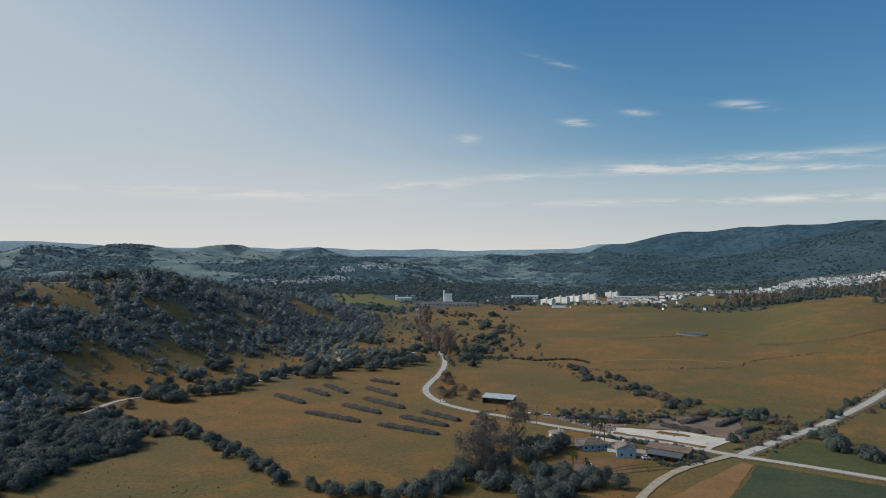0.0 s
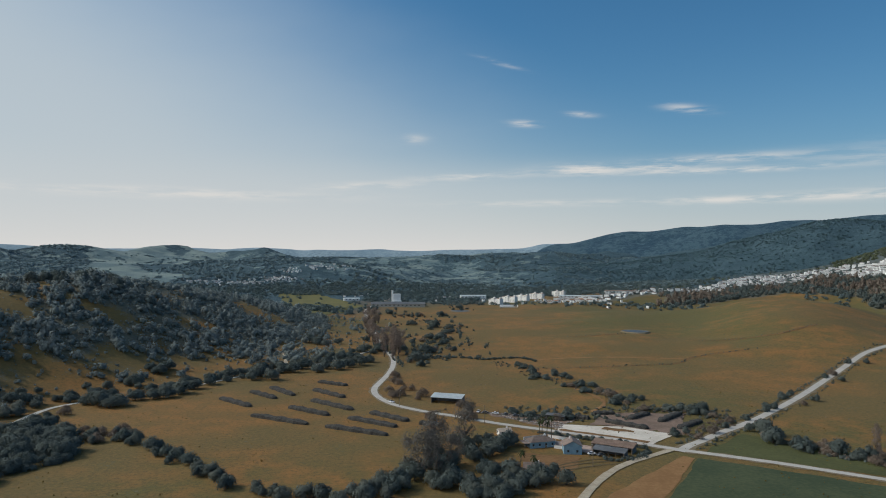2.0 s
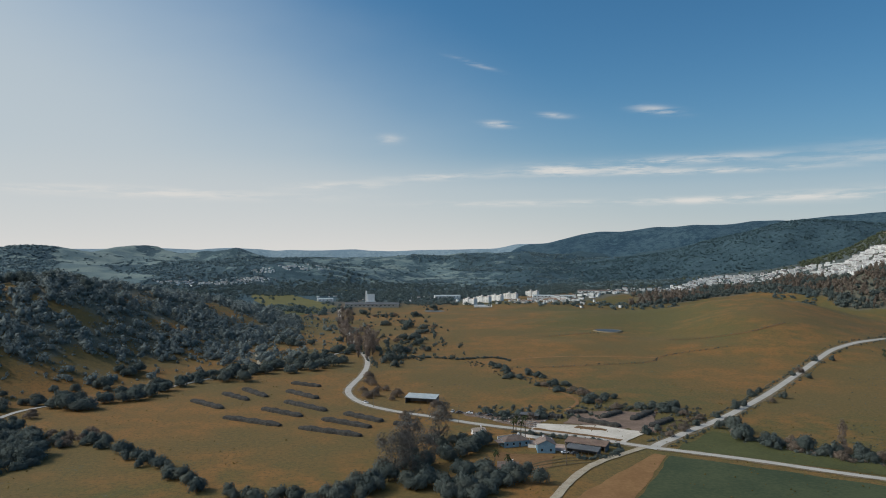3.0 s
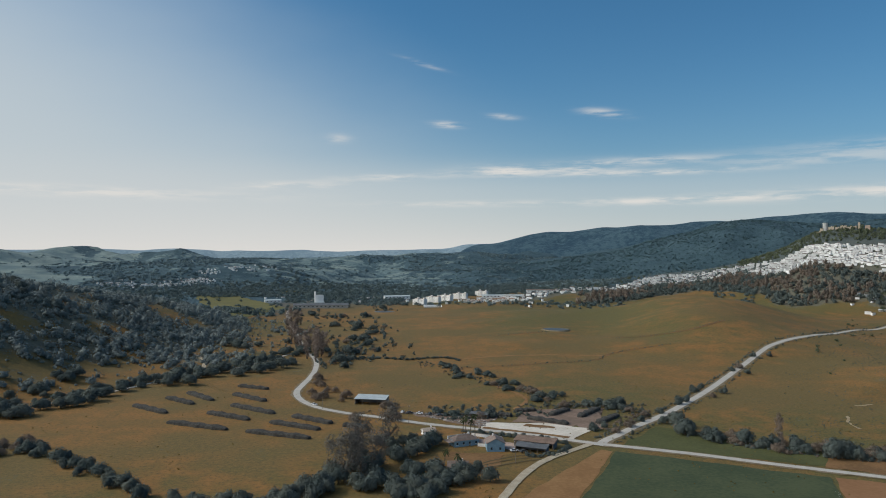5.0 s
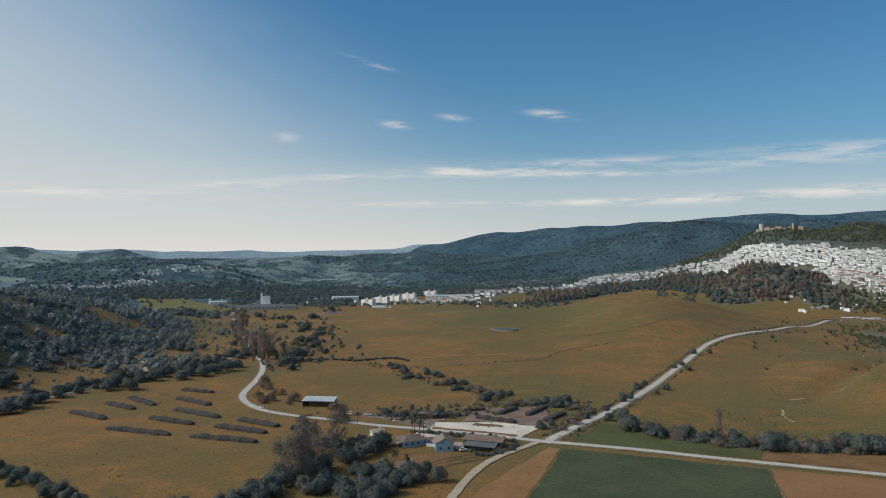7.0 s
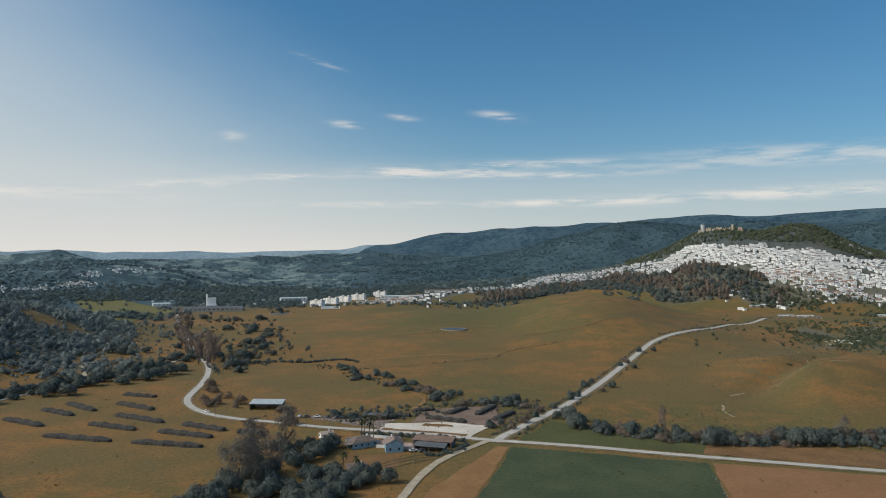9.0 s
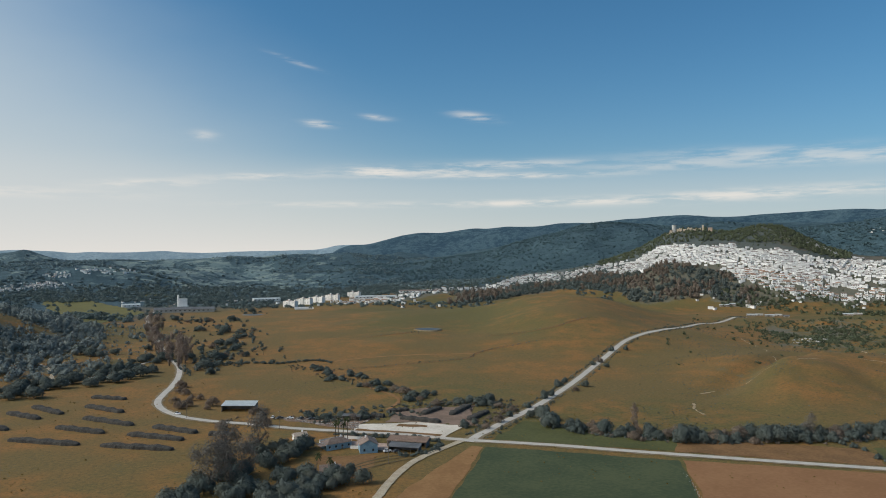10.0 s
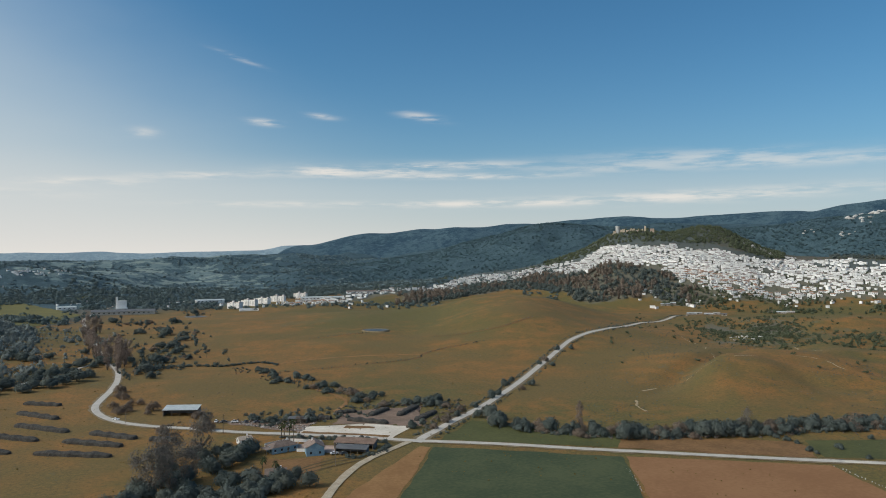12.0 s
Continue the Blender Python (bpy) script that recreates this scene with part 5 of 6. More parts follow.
    scatter("tussocks", p, 0.4 + 1.2 * rng.uniform(0, 1, len(p)) ** 2, "tussock", 29, "coarse grass tussocks in the pasture", 4, 1, 0.5, 0.6, category="grass")


plant_all()


# ---- stacks in the fields
def stack(x0, y0, x1, y1, seed):
    """A long low stack, rounded along its top and uneven."""
    length = math.hypot(x1 - x0, y1 - y0)
    rng = np.random.default_rng(seed)
    n, m = max(10, int(length / 1.0)), 9
    u, v = np.meshgrid(np.linspace(-0.5, 0.5, n), np.linspace(0, math.pi, m), indexing="ij")
    end = np.sqrt(np.clip(1 - (2 * np.abs(u)) ** 10, 0, 1)) * (0.9 + 0.1 * np.sin(u * 23 + seed))
    rough = 1 + rng.uniform(-0.05, 0.05, u.shape)
    x = u * length + rng.uniform(-0.1, 0.1, u.shape)
    y = -np.cos(v) * 2.9 * end * rough
    z = np.sin(v) ** 0.38 * 2.3 * end * rough - 0.05
    i, j = np.meshgrid(np.arange(n - 1), np.arange(m - 1), indexing="ij")
    k = i * m + j
    me = mesh_of("mound", np.stack([x, y, z], -1).reshape(-1, 3), np.stack([k, k + m, k + m + 1, k + 1], -1).reshape(-1, 4), M["heap"])
    ob = new("mound", me)
    cx, cy = (x0 + x1) / 2, (y0 + y1) / 2
    ob.matrix_basis = Matrix.Translation((cx, cy, z_at(cx, cy) + 0.1)) @ Matrix.Rotation(math.atan2(y1 - y0, x1 - x0), 4, "Z")
    tagged(ob, "long low dark-brown mound lying in the dry field", "mound", "mounds in the field")


for n, ends in enumerate(HEAPS):
    stack(*ends, n)


# ---- buildings
def gable(bm, x0, y0, x1, y1, z, rise, over=0.3, thick=0.18):
    """A pitched roof with its ridge along x, as a slab with thickness."""
    ym = (y0 + y1) / 2
    x0, x1, y0, y1 = x0 - over, x1 + over, y0 - over, y1 + over
    drop = over * rise / (ym - y0 - over)
    low = z - drop
    pts = [(x, y, h) for x in (x0, x1) for y, h in ((y0, low), (ym, z + rise), (y1, low), (y1, low - thick), (ym, z + rise - thick), (y0, low - thick))]
    faces = [(0, 1, 2, 3, 4, 5), (11, 10, 9, 8, 7, 6)] + [(k, (k + 1) % 6, (k + 1) % 6 + 6, k + 6) for k in range(6)]
    return poly(bm, pts, faces)


def body(x0, y0, x1, y1, h, rise):
    """Walls with gable ends."""
    ym = (y0 + y1) / 2
    pts = [(x, y, z) for x in (x0, x1) for y, z in ((y0, -1.5), (y0, h), (ym, h + rise), (y1, h), (y1, -1.5))]
    return poly(bmesh.new(), pts, [(0, 1, 2, 3, 4), (9, 8, 7, 6, 5)] + [(k, (k + 1) % 5, (k + 1) % 5 + 5, k + 5) for k in range(5)])


def window_on(parent, x, y, z, w, h, face, name="window", mat="glass"):
    """A window set in a wall: face is the axis that it looks along, -y, +x or -x."""
    bm = bmesh.new()
    if face == "-y":
        box(bm, x - w / 2, y - 0.06, z, x + w / 2, y + 0.12, z + h)
    else:
        s = 1 if face == "+x" else -1
        box(bm, min(x + s * 0.06, x - s * 0.12), y - w / 2, z, max(x + s * 0.06, x - s * 0.12), y + w / 2, z + h)
    return part(name, bm, M[mat], parent)


def village_house(seed):
    """A small whitewashed house with a pitched or a flat roof."""
    rng = np.random.default_rng(seed)
    w, d, h = rng.uniform(5, 10), rng.uniform(4.5, 6.5), rng.uniform(3.0, 6.2)
    flat = rng.random() < 0.35
    rise = 0.05 if flat else rng.uniform(0.9, 1.5)
    t = thing("house", "whitewashed terraced house with a flat roof" if flat else "whitewashed town house with a clay-tiled roof", "house", "houses of the town")
    part("wall", body(-w / 2, -d / 2, w / 2, d / 2, h, rise), M["lime"], t)
    if flat:
        bm = boxed(-w / 2 + 0.3, -d / 2 + 0.3, h - 0.1, w / 2 - 0.3, d / 2 - 0.3, h + 0.12)
        part("roof", bm, M["concrete"], t)
        bm = boxed(-w / 2, -d / 2, h, w / 2, -d / 2 + 0.25, h + 0.8)
        part("parapet", bm, M["lime"], t)
    else:
        part("roof", gable(bmesh.new(), -w / 2, -d / 2, w / 2, d / 2, h + 0.05, rise), M["tile" if rng.random() < 0.4 else "old_tile"], t)
    for floor in range(2 if h > 5 else 1):
        for x in np.linspace(-w / 2 + 1.8, w / 2 - 1.8, 3):
            window_on(t, x, -d / 2, 1.2 + 3 * floor, 1.1, 1.5, "-y")
    return t


def joined_houses(name, spots, turns, seed, size=1.0):
    """The rest of the town as one mesh a material: walls and roofs."""
    rng = np.random.default_rng(seed)
    walls, roofs = [], []
    fw, fr, nw, nr = [], [], 0, 0
    for (x, y), a in zip(spots, turns):
        w, d, h, rise = 4.2 + 9 * rng.uniform(0, 1) ** 2, rng.uniform(4, 6.5), rng.uniform(2.8, 6.6), rng.choice([0.1, 0.15, 0.6, 1.0])
        w, d, h, rise = w * size, d * size, h * size, rise * size
        c, s = math.cos(a), math.sin(a)
        z = z_at(x, y)
        put = lambda q: np.column_stack([x + q[:, 0] * c - q[:, 1] * s, y + q[:, 0] * s + q[:, 1] * c, z + q[:, 2]])  # noqa: E731
        q = np.array([(i * w / 2, j * d / 2, k) for i in (-1, 1) for j, k in ((-1, -2), (-1, h), (1, h), (1, -2))] + [(-w / 2, 0, h + rise), (w / 2, 0, h + rise)])
        walls.append(put(q))
        fw.append(nw + np.array([(0, 1, 5, 4), (3, 2, 6, 7), (0, 3, 2, 1), (4, 5, 6, 7), (1, 2, 8, 8), (5, 9, 6, 6)]))
        nw += 10
        o = 0.25
        q = np.array([(i * (w / 2 + o), j, k) for i in (-1, 1) for j, k in ((-d / 2 - o, h), (0, h + rise + 0.15), (d / 2 + o, h))])
        roofs.append(put(q))
        fr.append(nr + np.array([(0, 1, 4, 3), (1, 2, 5, 4)]))
        nr += 6
    fw = np.concatenate(fw)
    tri = np.concatenate([fw[:, :3], fw[:, [0, 2, 3]][fw[:, 2] != fw[:, 3]]])
    ob = new(name, mesh_of(name, np.concatenate(walls), tri, M["lime"]))
    tagged(ob, "crowded whitewashed houses higher on the slope", "houses", kind="stuff")
    ob = new(name + "_roofs", mesh_of(name + "_roofs", np.concatenate(roofs), np.concatenate(fr), M["old_tile"]))
    tagged(ob, "clay-tiled roofs of the crowded town", "roofs", kind="stuff")


def town():
    rng = np.random.default_rng(5)
    kinds = [village_house(s) for s in range(100, 110)]
    used = set()
    spots = []
    # terraces along the contour lines of the slope
    for r in np.arange(1440, 2080, 9.0):
        step = 6.4 / r * 57.3
        az = np.arange(12, 64, step) + rng.uniform(0, step)
        rr = r + rng.normal(0, 3.5, len(az)) + 14 * np.sin(az * 0.9)
        x, y = rr * np.sin(np.radians(az)), rr * np.cos(np.radians(az))
        far, near = np.interp(az, TOWN_EDGE_AZ, TOWN_FAR), np.interp(az, TOWN_EDGE_AZ, TOWN_NEAR)
        hole = np.exp(-(((az - 37.6) / 0.8) ** 2) - ((rr - 1850) / 25) ** 2) + np.exp(-(((az - 41.3) / 1.3) ** 2) - ((rr - 1680) / 28) ** 2)
        dense = 0.80 - 0.6 * (fbm(x, y, 110, 33) > 0.30) - 0.35 * (np.abs(fbm(x, y, 90, 35)) < 0.05)
        ok = (rr > near) & (rr < far) & (rng.uniform(0, 1, len(az)) < dense * np.interp(az, (12, 18, 24, 32, 36, 48, 54), (0.22, 0.26, 0.42, 0.70, 0.88, 0.84, 0.5)) * (1 - 0.95 * hole))
        spots += [(a, b, c) for a, b, c in zip(x[ok], y[ok], az[ok])]
    spots = np.array(spots)
    order = np.argsort(np.hypot(spots[:, 0], spots[:, 1]) + 4 * np.abs(spots[:, 2] - 42))
    turns = -np.radians(spots[:, 2]) + 0.5 * fbm(spots[:, 0], spots[:, 1], 140, 39) + rng.normal(0, 0.1, len(spots)) + rng.choice([0, 0, 0, 1.57], len(spots))
    for i in order[:290]:
        k = kinds[rng.integers(len(kinds))]
        x, y = spots[i, :2]
        m = Matrix.Translation((x, y, z_at(x, y))) @ Matrix.Rotation(turns[i], 4, "Z")
        if k.name in used:
            copy_thing(k, m)
        else:
            used.add(k.name)
            k.matrix_basis = m
    joined_houses("upper_town", spots[order[290:], :2], turns[order[290:]], 6)


town()


def apartment(x, y, turn, w=26, h=11.5):
    """A white four-storey block of flats with a stepped roofline."""
    t = thing("apartment_block", "white four-storey block of flats with stepped roofline", "building", "blocks of flats")
    bm = bmesh.new()
    steps = [(-w / 2 + k * w / 4, -w / 2 + (k + 1) * w / 4, h + (0, 1.4, 0.4, 1.0)[k], (0.0, -1.0, 0.2, -0.8)[k]) for k in range(4)]
    for a, b, top, out in steps:
        box(bm, a, -6 + out, -3, b - 0.02, 6, top, 0.1)
    part("wall", bm, M["flats"], t)
    for k, (a, b, top, out) in enumerate(steps):
        part("roof", boxed(a + 0.3, -5.6 + out, top - 0.05, b - 0.3, 5.7, top + 0.3), M["tile"], t)
        if k % 2:
            part("stair_tower", boxed((a + b) / 2 - 1.6, -2, top, (a + b) / 2 + 1.6, 2, top + 2.4), M["flats"], t)
        for floor in range(4):
            for s in (-1, 1):
                window_on(t, (a + b) / 2 + s * 1.5, -6 + out, 1.3 + 2.7 * floor, 0.8, 1.1, "-y")
    for floor in range(4):
        for yy in (-3.0, 2.5):
            window_on(t, -w / 2, yy, 1.3 + 2.7 * floor, 0.8, 1.1, "-x")
    t.matrix_basis = Matrix.Translation((x, y, z_at(x, y))) @ Matrix.Rotation(turn, 4, "Z")


for x, y, turn, w in ((212, 1425, -0.75, 28), (250, 1485, -0.7, 32), (288, 1540, -0.8, 30), (330, 1590, -0.6, 32), (398, 1665, -0.6, 30)):
    apartment(x, y, turn, w)


def compound(x, y, turn, w, d):
    """A yard closed by whitewashed walls."""
    t = thing("walled_compound", "low whitewashed wall round a grey yard", "wall")
    part("yard_floor", boxed(-w / 2, -d / 2, -0.5, w / 2, d / 2, 0.25), M["concrete"], t)
    for a, b, c, e in ((-w / 2, -d / 2, -w / 2 + 0.4, d / 2), (w / 2 - 0.4, -d / 2, w / 2, d / 2), (-w / 2, d / 2 - 0.4, w / 2, d / 2), (-w / 2, -d / 2, w / 2, -d / 2 + 0.4)):
        part("wall", boxed(a, b, -1, c, e, 1.6 if b < 0 and c > a + 5 else 3.2), M["lime"], t)
    part("hut", boxed(-w / 2 + 0.5, -d / 2 + 0.5, 0, -w / 2 + 6, -d / 2 + 5, 3.6), M["lime"], t)
    t.matrix_basis = Matrix.Translation((x, y, z_at(x, y))) @ Matrix.Rotation(turn, 4, "Z")


compound(225, 1345, -0.12, 34, 26)


def long_hall(x, y, turn, w, d, h, rise, wall, roof, label, name="hall"):
    t = thing(name, label, "building")
    part("wall", body(-w / 2, -d / 2, w / 2, d / 2, h, rise), M[wall], t)
    part("roof", gable(bmesh.new(), -w / 2, -d / 2, w / 2, d / 2, h + 0.05, rise, 0.4), M[roof], t)
    for xx in np.arange(-w / 2 + 5, w / 2 - 4, 8):
        window_on(t, xx, -d / 2, h * 0.45, 3.0, h * 0.3, "-y")
    t.matrix_basis = Matrix.Translation((x, y, z_at(x, y))) @ Matrix.Rotation(turn, 4, "Z")
    return t


def silo():
    t = thing("grain_silo", "tall white windowless grain silo building", "silo")
    part("body", boxed(-9, -8, -2, 10, 8, 20, bevel=0.3), M["lime"], t)
    part("stair_tower", boxed(-13, -6, -2, -9.05, 2, 29, bevel=0.2), M["lime"], t)
    part("roof", boxed(-8.6, -7.6, 20, 9.6, 7.6, 20.4), M["concrete"], t)
    part("plinth", boxed(-14, -13, -2, 12, -8.05, 3.0, bevel=0.2), M["lime"], t)
    t.matrix_basis = Matrix.Translation((12, 1535, z_at(14, 1531))) @ Matrix.Rotation(0.08, 4, "Z") @ Matrix.Scale(0.82, 4)


silo()
for az, r, turn, w, d, roof in ((44.1, 1296, -0.5, 26, 7, "zinc"), (44.6, 1312, -0.75, 20, 6, "concrete"), (45.3, 1300, -0.6, 24, 8, "zinc"), (45.9, 1318, -1.0, 18, 6, "concrete"), (46.4, 1306, -0.8, 16, 6, "dark_roof"), (42.2, 1432, -0.6, 28, 7, "zinc"), (42.7, 1440, -0.7, 24, 7, "zinc"), (50.3, 1392, -0.9, 26, 7, "zinc"), (50.9, 1402, -0.9, 22, 6, "concrete"), (49.6, 1398, -0.7, 18, 6, "old_tile")):
    x, y = r * math.sin(math.radians(az)), r * math.cos(math.radians(az))
    long_hall(x, y, turn, 0.6 * w, d, 2.6, 1.1, "scrap", roof, "low grey farm shed on the slope below town", "farm_shed")
long_hall(14, 1385, -0.06, 104, 22, 6, 3, "concrete", "dark_roof", "long low warehouse with a dark sheet roof", "warehouse")
long_hall(190, 1640, 0.1, 60, 16, 6, 2, "lime", "zinc", "low white shed among valley trees", "shed")
long_hall(-86, 1560, 0.2, 34, 12, 5, 2, "lime", "zinc", "low white farm building among trees", "farm_building")
long_hall(420, 1560, -0.15, 90, 14, 5, 2, "lime", "zinc", "long white greenhouse-like shed at the edge of town", "shed")
long_hall(560, 1640, -0.25, 110, 14, 5, 2, "lime", "old_tile", "long white terrace of low houses", "terrace")


# ---- the farm at the junction
def cottage(name, label, x, y, turn, w, d, h, rise, wall, roof, windows=3, hip=0.0, extra=False):
    t = thing(name, label, "house")
    part("wall", body(-w / 2, -d / 2, w / 2, d / 2, h, rise * (1 - hip)), M[wall], t)
    if hip:
        o, top = 0.4, h + rise
        pts = [(-w / 2 - o, -d / 2 - o, h - 0.1), (w / 2 + o, -d / 2 - o, h - 0.1), (w / 2 + o, d / 2 + o, h - 0.1), (-w / 2 - o, d / 2 + o, h - 0.1), (-w / 2 + d / 2, 0, top), (w / 2 - d / 2, 0, top)]
        roof_bm = poly(bmesh.new(), pts, [(0, 1, 5, 4), (1, 2, 5), (2, 3, 4, 5), (3, 0, 4), (3, 2, 1, 0)])
    else:
        roof_bm = gable(bmesh.new(), -w / 2, -d / 2, w / 2, d / 2, h + 0.05, rise, 0.45, 0.2)
    r = part("roof", roof_bm, M[roof], t)
    part("chimney", boxed(w * 0.2, 0.6, h + rise * 0.3, w * 0.2 + 0.7, 1.3, h + rise + 0.7, bevel=0.05), M["lime"], r)
    for i, xx in enumerate(np.linspace(-w / 2 + 1.6, w / 2 - 1.6, windows)):
        for level in range(2 if h > 5 else 1):
            win = window_on(t, xx, -d / 2, 1.0 + 2.8 * level, 1.0, 1.2, "-y")
            part("sill", boxed(xx - 0.65, -d / 2 - 0.18, 0.88 + 2.8 * level, xx + 0.65, -d / 2 + 0.02, 0.98 + 2.8 * level), M["lime"], win)
    window_on(t, w * 0.12, -d / 2, 0.02, 1.0, 2.05, "-y", "door", "wood")
    for yy in (-d / 4, d / 4):
        window_on(t, w / 2, yy, 1.0, 1.0, 1.2, "+x")
        window_on(t, -w / 2, yy, 1.0, 1.0, 1.2, "-x")
    if extra:
        part("porch_roof", boxed(-w / 2 - 3.2, -d / 2 + 0.5, 2.5, -w / 2 - 0.02, d / 2 - 0.5, 2.65), M[roof], t)
        for yy in (-d / 2 + 0.7, d / 2 - 0.7):
            part("post", boxed(-w / 2 - 3.0, yy - 0.1, -0.5, -w / 2 - 2.8, yy + 0.1, 2.5), M["wood"], t)
    t.matrix_basis = Matrix.Translation((x, y, z_at(x, y) + 0.05)) @ Matrix.Rotation(turn, 4, "Z")
    return t


cottage("farmhouse", "low white farmhouse with blue shade painted on its walls and a hipped grey tiled roof", 78.5, 369, 0.22, 14, 8, 3.2, 2.1, "shaded_wall", "old_tile", 4, 0.9, True)
cottage("farmhouse", "two-storey white house with blue shade painted on its walls and a steep tiled roof", 92.5, 357, 1.42, 10, 9, 4.4, 2.3, "shaded_wall", "old_tile", 3)
cottage("cottage", "small white cottage with a tiled roof among trees", 66, 323, -0.2, 9, 7, 3.0, 2.0, "shaded_wall", "old_tile", 3)
cottage("hut", "small hut with a pale tiled roof beside the trees", 63.5, 393, 0.2, 7, 5, 2.6, 1.2, "lime", "fallow_tile", 2)


def barn(name, label, x, y, turn, w, d, h, rise, roof, wall):
    """An open-fronted shed: roof on posts, closed at the back and the ends."""
    t = thing(name, label, "shed")
    pts = [(-w / 2, -d / 2, h), (w / 2, -d / 2, h), (w / 2, d / 2, h + rise), (-w / 2, d / 2, h + rise)]
    top = [(a, b, c + 0.12) for a, b, c in pts]
    part("roof", poly(bmesh.new(), pts + top, [(3, 2, 1, 0), (4, 5, 6, 7), (0, 1, 5, 4), (1, 2, 6, 5), (2, 3, 7, 6), (3, 0, 4, 7)]), M[roof], t)
    part("back_wall", boxed(-w / 2 + 0.3, d / 2 - 0.5, -0.6, w / 2 - 0.3, d / 2 - 0.3, h + rise - 0.1), M[wall], t)
    for s in (-1, 1):
        part("end_wall", boxed(s * (w / 2 - 0.4) - 0.1, -d / 2 + 0.6, -0.6, s * (w / 2 - 0.4) + 0.1, d / 2 - 0.52, h - 0.05), M[wall], t)
    for xx in np.linspace(-w / 2 + 0.8, w / 2 - 0.8, 5):
        part("post", boxed(xx - 0.12, -d / 2 + 0.3, -0.6, xx + 0.12, -d / 2 + 0.54, h + 0.02), M["wood"], t)
    for xx in np.arange(-w / 2 + 1, w / 2 - 0.5, 1.6):
        rib = poly(bmesh.new(), [(xx + a, b, h + c) for a in (0, 0.12) for b, c in ((-d / 2, 0.125), (d / 2, rise + 0.125), (d / 2, rise + 0.2), (-d / 2, 0.2))], [(0, 1, 2, 3), (7, 6, 5, 4), (3, 2, 6, 7), (0, 3, 7, 4), (1, 5, 6, 2), (0, 4, 5, 1)])
        part("rib", rib, M[roof], t)
    t.matrix_basis = Matrix.Translation((x, y, z_at(x, y) + 0.05)) @ Matrix.Rotation(turn, 4, "Z")
    return t


barn("pole_barn", "open pole barn with a long pale sheet-metal roof", 39, 483, -0.36, 22, 10, 3.8, 1.4, "zinc", "dark_roof")
barn("cattle_shed", "open farm shed with a rusty brown roof", 115, 359, -0.6, 22, 8, 3.0, 1.1, "rust_roof", "dark_roof")
barn("cattle_shed", "low dark farm shed at the end of the yard", 110, 349.5, -0.6, 17, 6.5, 2.7, 0.8, "dark_roof", "dark_roof")
barn("lean_to", "low dark lean-to beside the road", 101, 428, -0.5, 12, 5, 2.6, 0.5, "dark_roof", "dark_roof")
plot("paved_yard", ((84, 381), (112, 363), (104, 349), (82, 372)), M["pink_yard"], 0.16, "worn pinkish paved farmyard", "yard", 1.0, 31)


def garden_wall(a, b, h, mat, label):
    """A low rendered wall with a coping, from a to b."""
    a, b = Vector(a), Vector(b)
    mid, length = (a + b) / 2, (b - a).length
    t = thing("garden_wall", label, "wall")
    part("wall", boxed(-length / 2, -0.15, -0.5, length / 2, 0.15, h, bevel=0.03), M[mat], t)
    part("coping", boxed(-length / 2 - 0.05, -0.22, h + 0.004, length / 2 + 0.05, 0.22, h + 0.12, bevel=0.03), M["fallow_tile"], t)
    t.matrix_basis = Matrix.Translation((mid.x, mid.y, z_at(mid.x, mid.y) + 0.1)) @ Matrix.Rotation(math.atan2(b.y - a.y, b.x - a.x), 4, "Z")


for a, b, h in (((72, 381), (86, 386), 1.6), ((86.5, 386), (101, 375.5), 1.5), ((86, 366), (89, 378), 1.3), ((96.5, 364), (101, 374), 1.4), ((85, 364), (89, 362), 1.5), ((108, 368), (122, 358), 1.4)):
    garden_wall(a, b, h, "lime", "low whitewashed wall in the farmyard")
for k, track in enumerate((((74, 330), (88, 338), (103, 343), (118, 342)), ((70, 325), (86, 333), (102, 338.5), (119, 338)), ((67, 318), (84, 327), (100, 333), (112, 335)))):
    ribbon("wheel_track", track, 1.3, M["scar_dark"], 0.17, "dark wheel track worn in the grass", "track", 0.5, 60 + k)


